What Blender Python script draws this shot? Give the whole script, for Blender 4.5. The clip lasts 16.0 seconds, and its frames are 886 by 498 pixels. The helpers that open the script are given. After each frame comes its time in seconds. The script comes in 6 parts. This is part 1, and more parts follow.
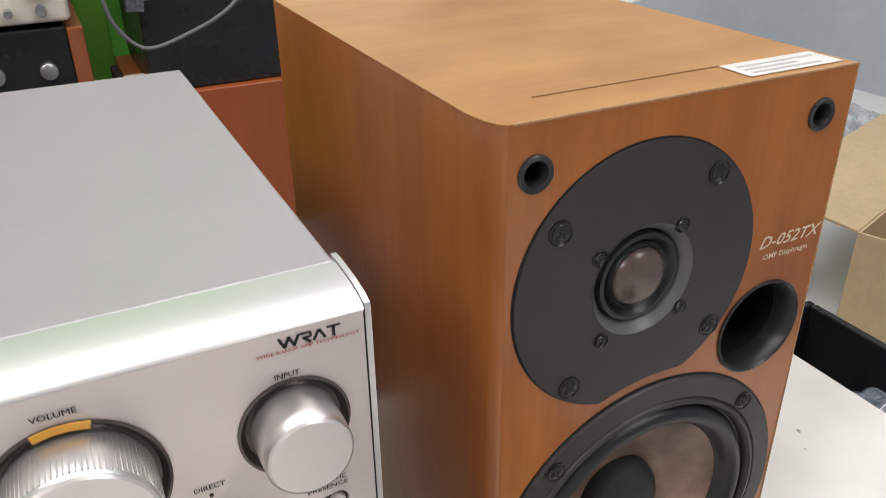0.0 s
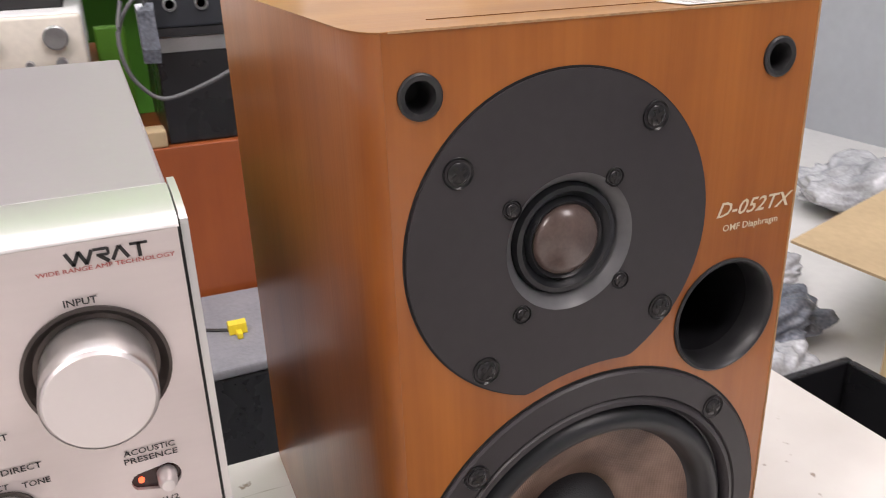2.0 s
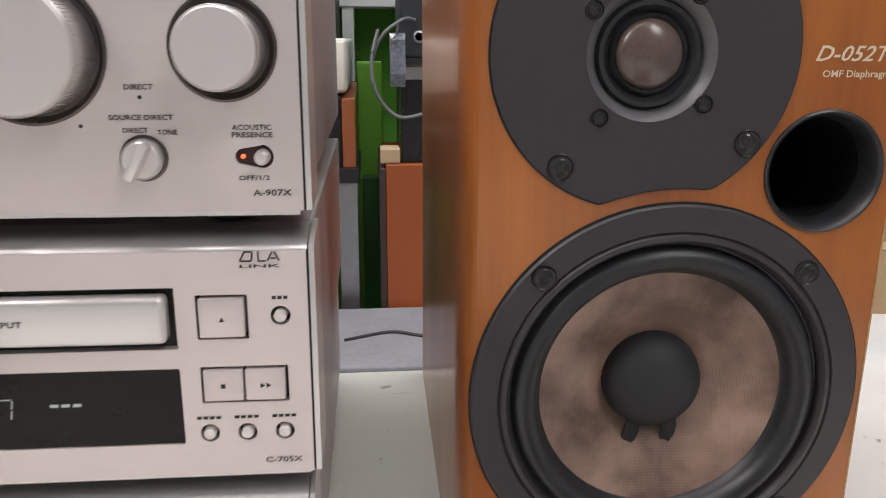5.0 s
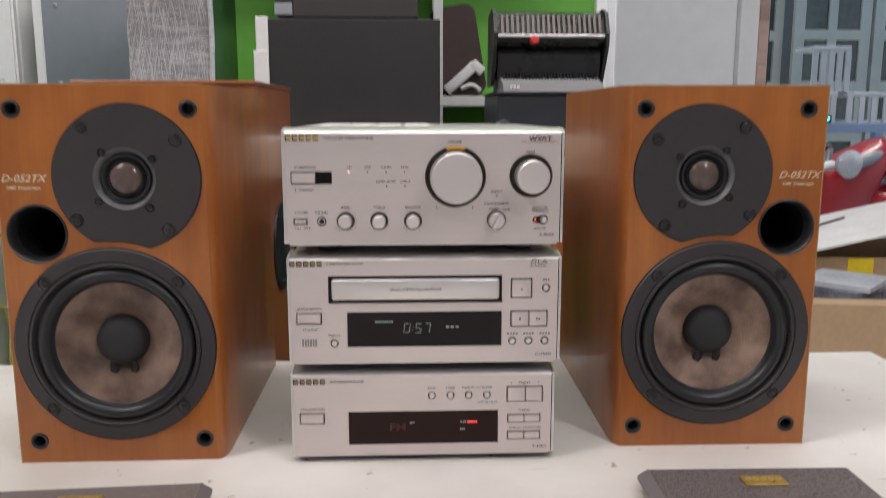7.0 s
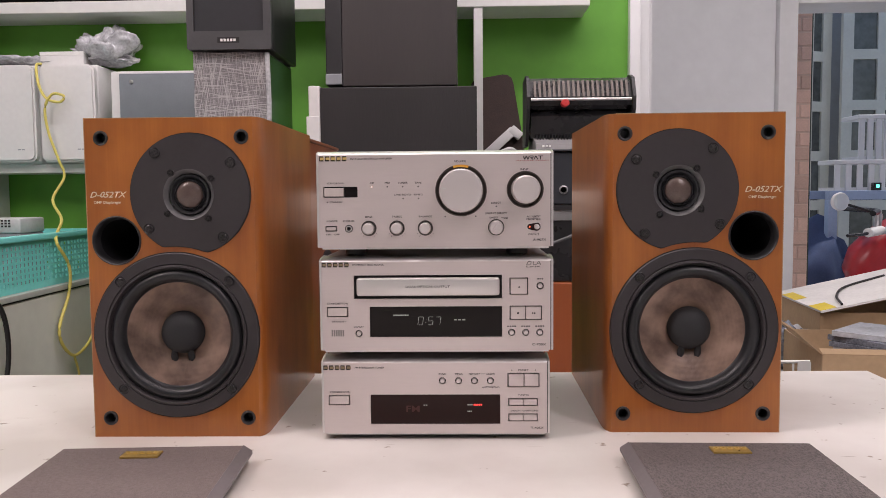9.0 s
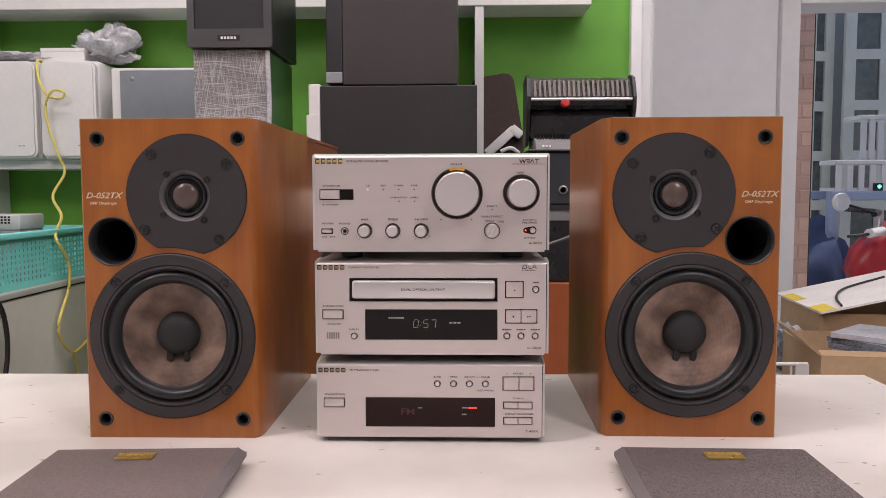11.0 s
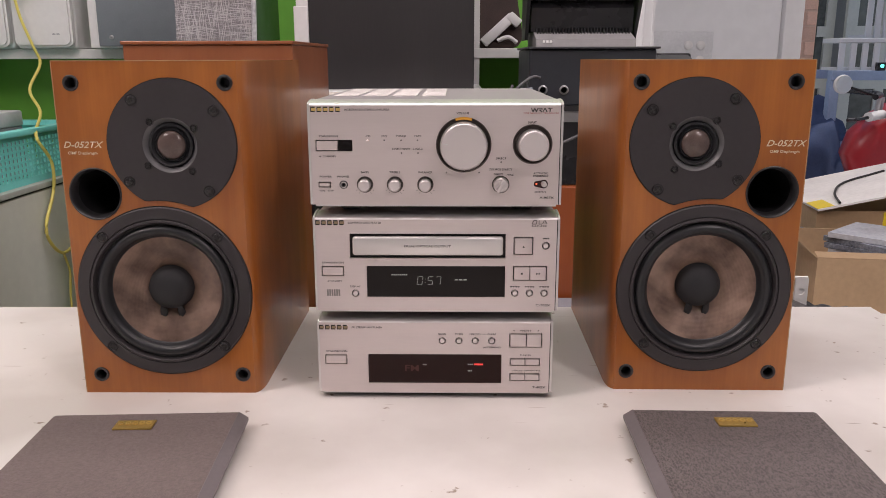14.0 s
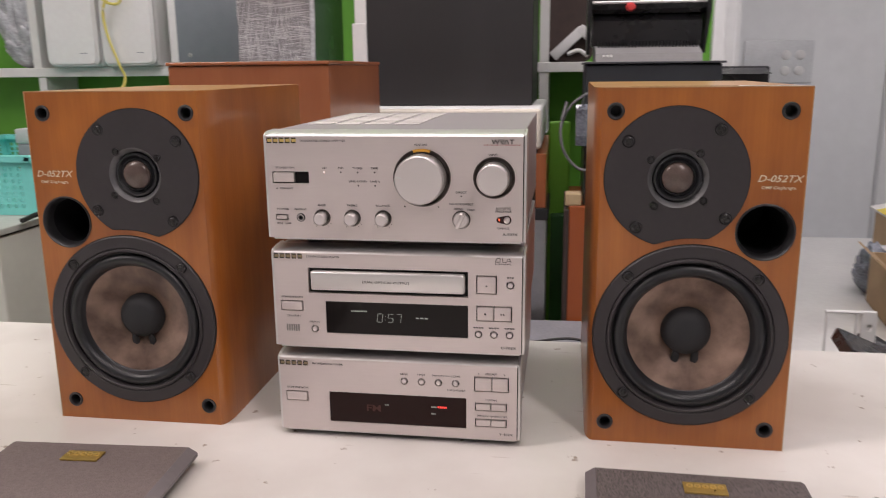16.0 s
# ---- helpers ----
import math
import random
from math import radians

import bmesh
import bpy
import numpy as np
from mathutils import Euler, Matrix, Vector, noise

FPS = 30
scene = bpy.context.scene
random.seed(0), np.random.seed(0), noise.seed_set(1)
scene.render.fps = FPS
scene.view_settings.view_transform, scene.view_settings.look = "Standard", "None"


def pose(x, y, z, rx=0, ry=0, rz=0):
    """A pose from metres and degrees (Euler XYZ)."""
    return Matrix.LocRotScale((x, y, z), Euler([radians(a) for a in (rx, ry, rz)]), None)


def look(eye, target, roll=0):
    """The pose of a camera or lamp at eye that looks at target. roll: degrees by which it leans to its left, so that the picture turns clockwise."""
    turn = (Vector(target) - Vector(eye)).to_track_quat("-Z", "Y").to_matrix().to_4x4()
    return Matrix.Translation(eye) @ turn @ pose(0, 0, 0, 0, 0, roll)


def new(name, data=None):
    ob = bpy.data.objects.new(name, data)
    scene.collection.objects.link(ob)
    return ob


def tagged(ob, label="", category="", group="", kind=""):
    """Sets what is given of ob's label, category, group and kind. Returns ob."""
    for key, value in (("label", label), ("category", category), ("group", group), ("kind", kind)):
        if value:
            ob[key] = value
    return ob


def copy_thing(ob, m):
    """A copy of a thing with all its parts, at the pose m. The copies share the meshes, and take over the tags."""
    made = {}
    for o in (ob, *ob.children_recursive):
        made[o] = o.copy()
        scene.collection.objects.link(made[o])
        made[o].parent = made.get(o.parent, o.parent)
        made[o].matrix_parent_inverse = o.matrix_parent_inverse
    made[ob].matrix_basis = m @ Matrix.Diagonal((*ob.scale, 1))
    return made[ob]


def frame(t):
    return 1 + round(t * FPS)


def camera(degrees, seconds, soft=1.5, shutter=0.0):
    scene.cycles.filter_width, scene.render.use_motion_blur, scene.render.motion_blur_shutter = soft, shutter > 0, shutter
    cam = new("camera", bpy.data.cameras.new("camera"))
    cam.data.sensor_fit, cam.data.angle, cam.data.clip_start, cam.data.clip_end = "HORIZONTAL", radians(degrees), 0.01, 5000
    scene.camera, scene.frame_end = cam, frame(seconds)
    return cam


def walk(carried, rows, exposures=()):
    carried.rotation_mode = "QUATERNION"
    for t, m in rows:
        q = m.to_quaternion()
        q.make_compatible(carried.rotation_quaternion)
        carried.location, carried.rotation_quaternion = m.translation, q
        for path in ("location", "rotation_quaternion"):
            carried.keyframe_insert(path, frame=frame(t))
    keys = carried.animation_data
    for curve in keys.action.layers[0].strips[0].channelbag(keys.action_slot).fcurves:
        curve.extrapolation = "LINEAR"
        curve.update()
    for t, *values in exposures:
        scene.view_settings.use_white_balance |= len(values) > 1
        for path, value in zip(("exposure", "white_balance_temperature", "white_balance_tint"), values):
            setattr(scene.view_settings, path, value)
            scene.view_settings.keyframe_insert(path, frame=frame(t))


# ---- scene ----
cam = camera(58.1, 16.0, soft=0.5, shutter=0.4)
PATH = [
    (0, (0.045, 0.003, 1.147), (0.826, 1.595, 0.221), -0.9),
    (0.5, (0.045, 0.006, 1.156), (0.841, 1.597, 0.242), -1.9),
    (1, (0.058, 0.002, 1.142), (0.871, 1.597, 0.25), -2.0),
    (1.5, (0.075, 0.001, 1.113), (0.863, 1.647, 0.294), -2.3),
    (2, (0.096, -0.001, 1.093), (0.81, 1.712, 0.349), -2.0),
    (2.5, (0.124, -0.02, 1.078), (0.609, 1.822, 0.469), -1.6),
    (3, (0.14, -0.036, 1.053), (0.489, 1.861, 0.525), -0.6),
    (3.5, (0.14, -0.048, 1.024), (0.404, 1.871, 0.524), -0.3),
    (3.7, (0.139, -0.048, 1.02), (0.393, 1.871, 0.517), -0.0),
    (5.8, (0.097, -0.148, 1.003), (0.163, 1.776, 0.461), 0.1),
    (6, (0.067, -0.193, 1.022), (0.109, 1.721, 0.443), 0.1),
    (6.5, (0.021, -0.319, 1.04), (0.075, 1.594, 0.459), 0.3),
    (7, (-0.005, -0.409, 1.047), (0.076, 1.561, 0.714), -0.0),
    (7.5, (0.005, -0.454, 1.02), (0.038, 1.54, 0.861), -0.5),
    (8, (0.022, -0.489, 1.013), (-0.028, 1.506, 0.884), -0.2),
    (8.5, (0.028, -0.513, 1.001), (-0.024, 1.481, 0.864), -0.3),
    (9, (0.031, -0.52, 1.0), (-0.023, 1.474, 0.859), -0.5),
    (11.5, (0.036, -0.518, 1.006), (-0.018, 1.476, 0.851), -0.0),
    (12, (0.033, -0.503, 1.011), (-0.014, 1.488, 0.818), 0.1),
    (12.5, (0.027, -0.484, 1.036), (-0.019, 1.495, 0.752), 0.0),
    (13, (0.025, -0.479, 1.057), (-0.029, 1.488, 0.698), -0.6),
    (13.5, (0.021, -0.476, 1.064), (-0.03, 1.476, 0.633), -0.6),
    (14, (0.022, -0.472, 1.07), (-0.01, 1.473, 0.605), -0.1),
    (14.5, (0.022, -0.463, 1.065), (0.01, 1.481, 0.593), 0.3),
    (15, (0.046, -0.452, 1.074), (0.032, 1.492, 0.603), 0.3),
    (15.5, (0.081, -0.447, 1.076), (0.013, 1.497, 0.609), 0.3),
    (16, (0.136, -0.426, 1.084), (-0.158, 1.503, 0.642), -0.6),
]
EXPOSURES = [(0, -0.08, 6250, 2), (0.8, -0.03, 6350, 4), (1.5, 0.06, 6500, 8), (2.5, 0.2, 6500, 10), (3.5, 0.3, 6500, 12), (6.0, -0.17, 6200, 1), (6.5, -0.24, 6200, 1), (7.5, -0.15, 6600, 12), (9.0, -0.18, 6700, 16), (11.5, -0.17, 6750, 17), (12.5, -0.30, 6800, 18), (16.0, -0.25, 6700, 12)]
walk(cam, [(t, look(eye, target, roll)) for t, eye, target, roll in PATH], EXPOSURES)

# ---- world and lights ----
world = bpy.data.worlds.new("world")
scene.world = world
world.use_nodes = True
wn = world.node_tree.nodes
sky = wn.new("ShaderNodeTexSky")
sky.sky_type, sky.sun_disc = "NISHITA", False
sky.sun_elevation, sky.sun_rotation = radians(48), radians(40)
wn["Background"].inputs["Strength"].default_value = 0.20
world.node_tree.links.new(sky.outputs["Color"], wn["Background"].inputs["Color"])


def lamp(name, kind, m, energy, colour, size=(1, 1)):
    data = bpy.data.lights.new(name, kind)
    data.energy, data.color = energy, colour
    if kind == "AREA":
        data.shape, data.size, data.size_y = "RECTANGLE", *size
    ob = new(name, data)
    ob.matrix_world = m
    return ob


sun = lamp("sun", "SUN", look((6, 5, 9), (2.5, 4.5, 0)), 2.5, (1, 0.95, 0.88))
sun.data.angle = radians(0.6)
# ceiling tubes of the workshop, then an added fill lamp over the shelves
lamp("ceiling_tube_left", "AREA", look((-1.55, -0.6, 2.72), (-1.1, -0.2, 0.8)), 32, (1, 0.885, 0.88), (0.12, 1.3))
lamp("ceiling_tube_right", "AREA", look((1.05, -1.15, 2.72), (0.7, -0.4, 0.8)), 26, (1, 0.90, 0.91), (0.14, 1.3))
lamp("ceiling_tube_bench", "AREA", look((-0.05, 0.05, 2.75), (-0.05, 0.06, 0.8)), 14, (1, 0.90, 0.90), (1.3, 0.40))
# unseen long lamp, added to brighten the shelves and the white wall
lamp("shelf_fill", "AREA", look((0.45, 1.0, 2.75), (0.50, 1.45, 0.8)), 39, (1, 0.93, 0.98), (3.3, 0.12))


# ---- materials ----
def nodes_of(name):
    m = bpy.data.materials.new(name)
    m.use_nodes = True
    return m, m.node_tree.nodes, m.node_tree.links, m.node_tree.nodes["Principled BSDF"]


def mat(name, c, rough=0.5, metal=0.0, var=0.10, scale=12.0, bump=0.0, bscale=150.0, bdist=0.002, coat=0.0, spec=0.5, stretch=(1, 1, 1), rvar=0.08, random_tint=0.0):
    """Base colour with two scales of noise, uneven roughness and fine relief."""
    m, n, l, p = nodes_of(name)
    tc, mp = n.new("ShaderNodeTexCoord"), n.new("ShaderNodeMapping")
    mp.inputs["Scale"].default_value = stretch
    l.new(tc.outputs["Object"], mp.inputs["Vector"])
    big, small = n.new("ShaderNodeTexNoise"), n.new("ShaderNodeTexNoise")
    big.inputs["Scale"].default_value, small.inputs["Scale"].default_value = scale, scale * 9
    big.inputs["Detail"].default_value = 4
    for t in (big, small):
        l.new(mp.outputs["Vector"], t.inputs["Vector"])
    mix = n.new("ShaderNodeMix")
    mix.inputs["Factor"].default_value = 0.4
    l.new(big.outputs["Fac"], mix.inputs["A"]), l.new(small.outputs["Fac"], mix.inputs["B"])
    ramp = n.new("ShaderNodeValToRGB")
    ramp.color_ramp.elements[0].position, ramp.color_ramp.elements[1].position = 0.3, 0.7
    ramp.color_ramp.elements[0].color = (*[max(0, v * (1 - var)) for v in c], 1)
    ramp.color_ramp.elements[1].color = (*[min(1, v * (1 + var)) for v in c], 1)
    l.new(mix.outputs["Result"], ramp.inputs["Fac"])
    out = ramp.outputs["Color"]
    if random_tint:
        info, hsv, mr = n.new("ShaderNodeObjectInfo"), n.new("ShaderNodeHueSaturation"), n.new("ShaderNodeMapRange")
        mr.inputs["To Min"].default_value, mr.inputs["To Max"].default_value = 1 - random_tint, 1 + random_tint
        l.new(info.outputs["Random"], mr.inputs["Value"]), l.new(mr.outputs["Result"], hsv.inputs["Value"])
        l.new(out, hsv.inputs["Color"])
        out = hsv.outputs["Color"]
    l.new(out, p.inputs["Base Color"])
    rr = n.new("ShaderNodeMapRange")
    rr.inputs["To Min"].default_value, rr.inputs["To Max"].default_value = max(0.02, rough - rvar), min(1, rough + rvar)
    l.new(big.outputs["Fac"], rr.inputs["Value"]), l.new(rr.outputs["Result"], p.inputs["Roughness"])
    p.inputs["Metallic"].default_value, p.inputs["Coat Weight"].default_value = metal, coat
    p.inputs["Specular IOR Level"].default_value = spec
    if bump:
        b, t = n.new("ShaderNodeBump"), n.new("ShaderNodeTexNoise")
        t.inputs["Scale"].default_value, b.inputs["Strength"].default_value = bscale, bump
        b.inputs["Distance"].default_value = bdist
        l.new(mp.outputs["Vector"], t.inputs["Vector"]), l.new(t.outputs["Fac"], b.inputs["Height"]), l.new(b.outputs["Normal"], p.inputs["Normal"])
    return m


def wood(name, light, dark, scale=1.0, rough=0.36, coat=0.35, flow="Z"):
    """Straight-grained veneer: long streaks along one axis, fine pores, slow colour drift."""
    m, n, l, p = nodes_of(name)
    tc = n.new("ShaderNodeTexCoord")

    def noise_tex(s, stretch, detail):
        mp, t = n.new("ShaderNodeMapping"), n.new("ShaderNodeTexNoise")
        mp.inputs["Scale"].default_value = stretch
        t.inputs["Scale"].default_value, t.inputs["Detail"].default_value = s * scale, detail
        l.new(tc.outputs["Object"], mp.inputs["Vector"]), l.new(mp.outputs["Vector"], t.inputs["Vector"])
        return t.outputs["Fac"]
    st = {"Z": (1, 1, 0.16), "Y": (1, 0.16, 1), "X": (0.16, 1, 1)}[flow]
    st2 = {"Z": (1, 1, 0.02), "Y": (1, 0.02, 1), "X": (0.02, 1, 1)}[flow]
    a, b, c = noise_tex(46, st, 6), noise_tex(420, st2, 4), noise_tex(15, (1, 1, 0.55), 7)
    m1, m2 = n.new("ShaderNodeMix"), n.new("ShaderNodeMix")
    m1.inputs["Factor"].default_value, m2.inputs["Factor"].default_value = 0.30, 0.60
    l.new(a, m1.inputs["A"]), l.new(b, m1.inputs["B"])
    l.new(m1.outputs["Result"], m2.inputs["A"]), l.new(c, m2.inputs["B"])
    ramp = n.new("ShaderNodeValToRGB")
    ramp.color_ramp.elements[0].position, ramp.color_ramp.elements[1].position = 0.34, 0.66
    ramp.color_ramp.elements[0].color, ramp.color_ramp.elements[1].color = (*dark, 1), (*light, 1)
    l.new(m2.outputs["Result"], ramp.inputs["Fac"]), l.new(ramp.outputs["Color"], p.inputs["Base Color"])
    p.inputs["Roughness"].default_value, p.inputs["Coat Weight"].default_value, p.inputs["Coat Roughness"].default_value = rough, coat, 0.16
    bp = n.new("ShaderNodeBump")
    bp.inputs["Strength"].default_value, bp.inputs["Distance"].default_value = 0.08, 0.001
    l.new(b, bp.inputs["Height"]), l.new(bp.outputs["Normal"], p.inputs["Normal"])
    return m


def glow(name, c, strength):
    m, n, l, p = nodes_of(name)
    p.inputs["Base Color"].default_value = (*[v * 0.08 for v in c], 1)
    p.inputs["Emission Color"].default_value, p.inputs["Emission Strength"].default_value = (*c, 1), strength
    return m


def table_material():
    """White laminate with faint grey smudges, scratches and grit."""
    m, n, l, p = nodes_of("worn_white_laminate")
    tc = n.new("ShaderNodeTexCoord")
    big, grit, mp, scr = n.new("ShaderNodeTexNoise"), n.new("ShaderNodeTexNoise"), n.new("ShaderNodeMapping"), n.new("ShaderNodeTexNoise")
    big.inputs["Scale"].default_value, big.inputs["Detail"].default_value = 5, 6
    grit.inputs["Scale"].default_value, grit.inputs["Detail"].default_value = 75, 3
    mp.inputs["Scale"].default_value, mp.inputs["Rotation"].default_value = (14, 140, 1), (0, 0, 0.6)
    scr.inputs["Scale"].default_value, scr.inputs["Detail"].default_value = 1.0, 2
    l.new(tc.outputs["Object"], big.inputs["Vector"]), l.new(tc.outputs["Object"], grit.inputs["Vector"])
    l.new(tc.outputs["Object"], mp.inputs["Vector"]), l.new(mp.outputs["Vector"], scr.inputs["Vector"])

    def ramp(src, p0, c0, p1, c1):
        r = n.new("ShaderNodeValToRGB")
        r.color_ramp.elements[0].position, r.color_ramp.elements[1].position = p0, p1
        r.color_ramp.elements[0].color, r.color_ramp.elements[1].color = (*c0, 1), (*c1, 1)
        l.new(src, r.inputs["Fac"])
        return r.outputs["Color"]

    def mul(a, b):
        x = n.new("ShaderNodeMix")
        x.data_type, x.blend_type = "RGBA", "MULTIPLY"
        x.inputs[0].default_value = 1
        l.new(a, x.inputs[6]), l.new(b, x.inputs[7])
        return x.outputs[2]
    base = ramp(big.outputs["Fac"], 0.36, (0.62, 0.585, 0.545), 0.60, (0.78, 0.755, 0.72))
    dirt = ramp(grit.outputs["Fac"], 0.25, (0.45, 0.38, 0.32), 0.30, (1, 1, 1))
    line = ramp(scr.outputs["Fac"], 0.235, (0.66, 0.62, 0.58), 0.262, (1, 1, 1))
    l.new(mul(mul(base, dirt), line), p.inputs["Base Color"])
    p.inputs["Roughness"].default_value = 0.34
    return m


def cone_material(name, weave, pale=1.0):
    """Brown woven speaker cone under a lacquer: cloudy patches and a fine cross weave."""
    m, n, l, p = nodes_of(name)
    tc = n.new("ShaderNodeTexCoord")
    cloud, w1, w2 = n.new("ShaderNodeTexNoise"), n.new("ShaderNodeTexWave"), n.new("ShaderNodeTexWave")
    cloud.inputs["Scale"].default_value, cloud.inputs["Detail"].default_value = 34, 7
    for w, d in ((w1, "X"), (w2, "Z")):
        w.bands_direction = d
        w.inputs["Scale"].default_value, w.inputs["Distortion"].default_value = 300, 1.5
        w.inputs["Detail Scale"].default_value = 0.6
        l.new(tc.outputs["Object"], w.inputs["Vector"])
    l.new(tc.outputs["Object"], cloud.inputs["Vector"])
    ramp = n.new("ShaderNodeValToRGB")
    ramp.color_ramp.elements[0].position, ramp.color_ramp.elements[1].position = 0.35, 0.65
    ramp.color_ramp.elements[0].color, ramp.color_ramp.elements[1].color = (0.085 * pale, 0.050 * pale, 0.037 * pale, 1), (0.31 * pale, 0.208 * pale, 0.160 * pale, 1)
    add, mx = n.new("ShaderNodeMath"), n.new("ShaderNodeMix")
    l.new(w1.outputs["Fac"], add.inputs[0]), l.new(w2.outputs["Fac"], add.inputs[1])
    mx.inputs["Factor"].default_value = weave
    l.new(cloud.outputs["Fac"], mx.inputs["A"])
    half = n.new("ShaderNodeMath")
    half.operation = "MULTIPLY"
    half.inputs[1].default_value = 0.5
    l.new(add.outputs[0], half.inputs[0]), l.new(half.outputs[0], mx.inputs["B"])
    l.new(mx.outputs["Result"], ramp.inputs["Fac"]), l.new(ramp.outputs["Color"], p.inputs["Base Color"])
    p.inputs["Roughness"].default_value = 0.36
    b = n.new("ShaderNodeBump")
    b.inputs["Strength"].default_value, b.inputs["Distance"].default_value = 0.14, 0.0006
    l.new(add.outputs[0], b.inputs["Height"]), l.new(b.outputs["Normal"], p.inputs["Normal"])
    return m


def film_material():
    """Clear stretch film wound many times round a box: milky, with bright criss-cross creases."""
    m, n, l, p = nodes_of("stretch_film")
    tc = n.new("ShaderNodeTexCoord")
    total = None
    for rot, s in ((0.05, 34), (1.52, 36), (0.16, 30), (1.40, 32), (-0.20, 28), (1.66, 30)):
        spin, mp, t, r = n.new("ShaderNodeMapping"), n.new("ShaderNodeMapping"), n.new("ShaderNodeTexNoise"), n.new("ShaderNodeValToRGB")
        spin.inputs["Rotation"].default_value, mp.inputs["Scale"].default_value = (0, rot, 0), (s * 15, 3, s * 0.28)
        t.inputs["Scale"].default_value, t.inputs["Detail"].default_value = 1, 2
        r.color_ramp.elements[0].position, r.color_ramp.elements[1].position = 0.575, 0.645
        l.new(tc.outputs["Object"], spin.inputs["Vector"]), l.new(spin.outputs["Vector"], mp.inputs["Vector"])
        l.new(mp.outputs["Vector"], t.inputs["Vector"]), l.new(t.outputs["Fac"], r.inputs["Fac"])
        if total is None:
            total = r.outputs["Color"]
        else:
            x = n.new("ShaderNodeMath")
            x.operation = "MAXIMUM"
            l.new(total, x.inputs[0]), l.new(r.outputs["Color"], x.inputs[1])
            total = x.outputs[0]
    mx = n.new("ShaderNodeMix")
    mx.data_type = "RGBA"
    mx.inputs[6].default_value, mx.inputs[7].default_value = (0.25, 0.24, 0.25, 1), (0.56, 0.55, 0.56, 1)
    l.new(total, mx.inputs[0]), l.new(mx.outputs[2], p.inputs["Base Color"])
    p.inputs["Roughness"].default_value = 0.22
    b = n.new("ShaderNodeBump")
    b.inputs["Strength"].default_value, b.inputs["Distance"].default_value = 0.5, 0.003
    l.new(total, b.inputs["Height"]), l.new(b.outputs["Normal"], p.inputs["Normal"])
    return m


def grained_cover():
    """Pebbled grille covering: short wrinkled grains with darker valleys between, and slow uneven tone."""
    m, n, l, p = nodes_of("pebbled_grille_cover")
    tc, mp, v, big = n.new("ShaderNodeTexCoord"), n.new("ShaderNodeMapping"), n.new("ShaderNodeTexNoise"), n.new("ShaderNodeTexNoise")
    mp.inputs["Scale"].default_value, mp.inputs["Rotation"].default_value = (1.0, 0.42, 1.0), (0, 0, 0.30)
    v.inputs["Scale"].default_value, v.inputs["Detail"].default_value, v.inputs["Distortion"].default_value = 880, 1, 1.2
    big.inputs["Scale"].default_value, big.inputs["Detail"].default_value = 30, 5
    l.new(tc.outputs["Object"], mp.inputs["Vector"]), l.new(mp.outputs["Vector"], v.inputs["Vector"]), l.new(tc.outputs["Object"], big.inputs["Vector"])
    mx, r, b = n.new("ShaderNodeMix"), n.new("ShaderNodeValToRGB"), n.new("ShaderNodeBump")
    mx.inputs["Factor"].default_value = 0.07
    l.new(v.outputs["Fac"], mx.inputs["A"]), l.new(big.outputs["Fac"], mx.inputs["B"])
    r.color_ramp.elements[0].position, r.color_ramp.elements[1].position = 0.40, 0.56
    r.color_ramp.elements[0].color, r.color_ramp.elements[1].color = (0.070, 0.058, 0.056, 1), (0.165, 0.138, 0.131, 1)
    l.new(mx.outputs["Result"], r.inputs["Fac"]), l.new(r.outputs["Color"], p.inputs["Base Color"])
    p.inputs["Roughness"].default_value = 0.55
    b.inputs["Strength"].default_value, b.inputs["Distance"].default_value = 0.9, 0.0012
    l.new(v.outputs["Fac"], b.inputs["Height"]), l.new(b.outputs["Normal"], p.inputs["Normal"])
    return m


cherry = wood("cherry_veneer", (0.475, 0.162, 0.028), (0.240, 0.063, 0.010), rough=0.33, coat=0.45)
# same veneer for the tops, its glossy sheen put in as paler, yellower colour
cherry_sheen = wood("cherry_veneer_top_sheen", (0.56, 0.295, 0.095), (0.36, 0.160, 0.045), flow="X")
red_wood = wood("reddish_veneer", (0.37, 0.125, 0.048), (0.26, 0.075, 0.028), 0.7, 0.3, 0.3)
orange_wood = wood("orange_board", (0.36, 0.090, 0.021), (0.27, 0.062, 0.014), 0.8, 0.45)
silver = mat("satin_aluminium", (0.695, 0.622, 0.612), 0.38, 0.5, 0.03, 60, 0.02, 900, stretch=(0.1, 1, 1))
silver_lip = mat("polished_aluminium", (0.73, 0.705, 0.695), 0.34, 0.65, 0.01, 60, rvar=0.01)
knob_metal = mat("spun_aluminium", (0.74, 0.69, 0.685), 0.36, 0.6, 0.01, 80, rvar=0.02)
knob_side = mat("brushed_knob_side", (0.68, 0.665, 0.65), 0.30, 0.85, 0.03, 300, stretch=(1, 0.05, 1), rvar=0.04)
cover_grey = mat("painted_metal_cover", (0.445, 0.412, 0.428), 0.35, 0.30, 0.03, 30, rvar=0.03)
gap_black = mat("recess_black", (0.012, 0.011, 0.011), 0.6, 0, 0.2, 40)
window_black = mat("display_window", (0.008, 0.006, 0.006), 0.12, 0, 0.1, 30, spec=0.22)
window_red = mat("display_window_reddish", (0.020, 0.007, 0.006), 0.12, 0, 0.1, 30, spec=0.22)
ink = mat("printed_black", (0.018, 0.016, 0.016), 0.6, 0, 0.1, 50)
ink_red = mat("printed_red", (0.42, 0.10, 0.09), 0.6, 0, 0.1, 50)
ink_cream = mat("printed_cream", (0.72, 0.62, 0.45), 0.55, 0, 0.1, 50)
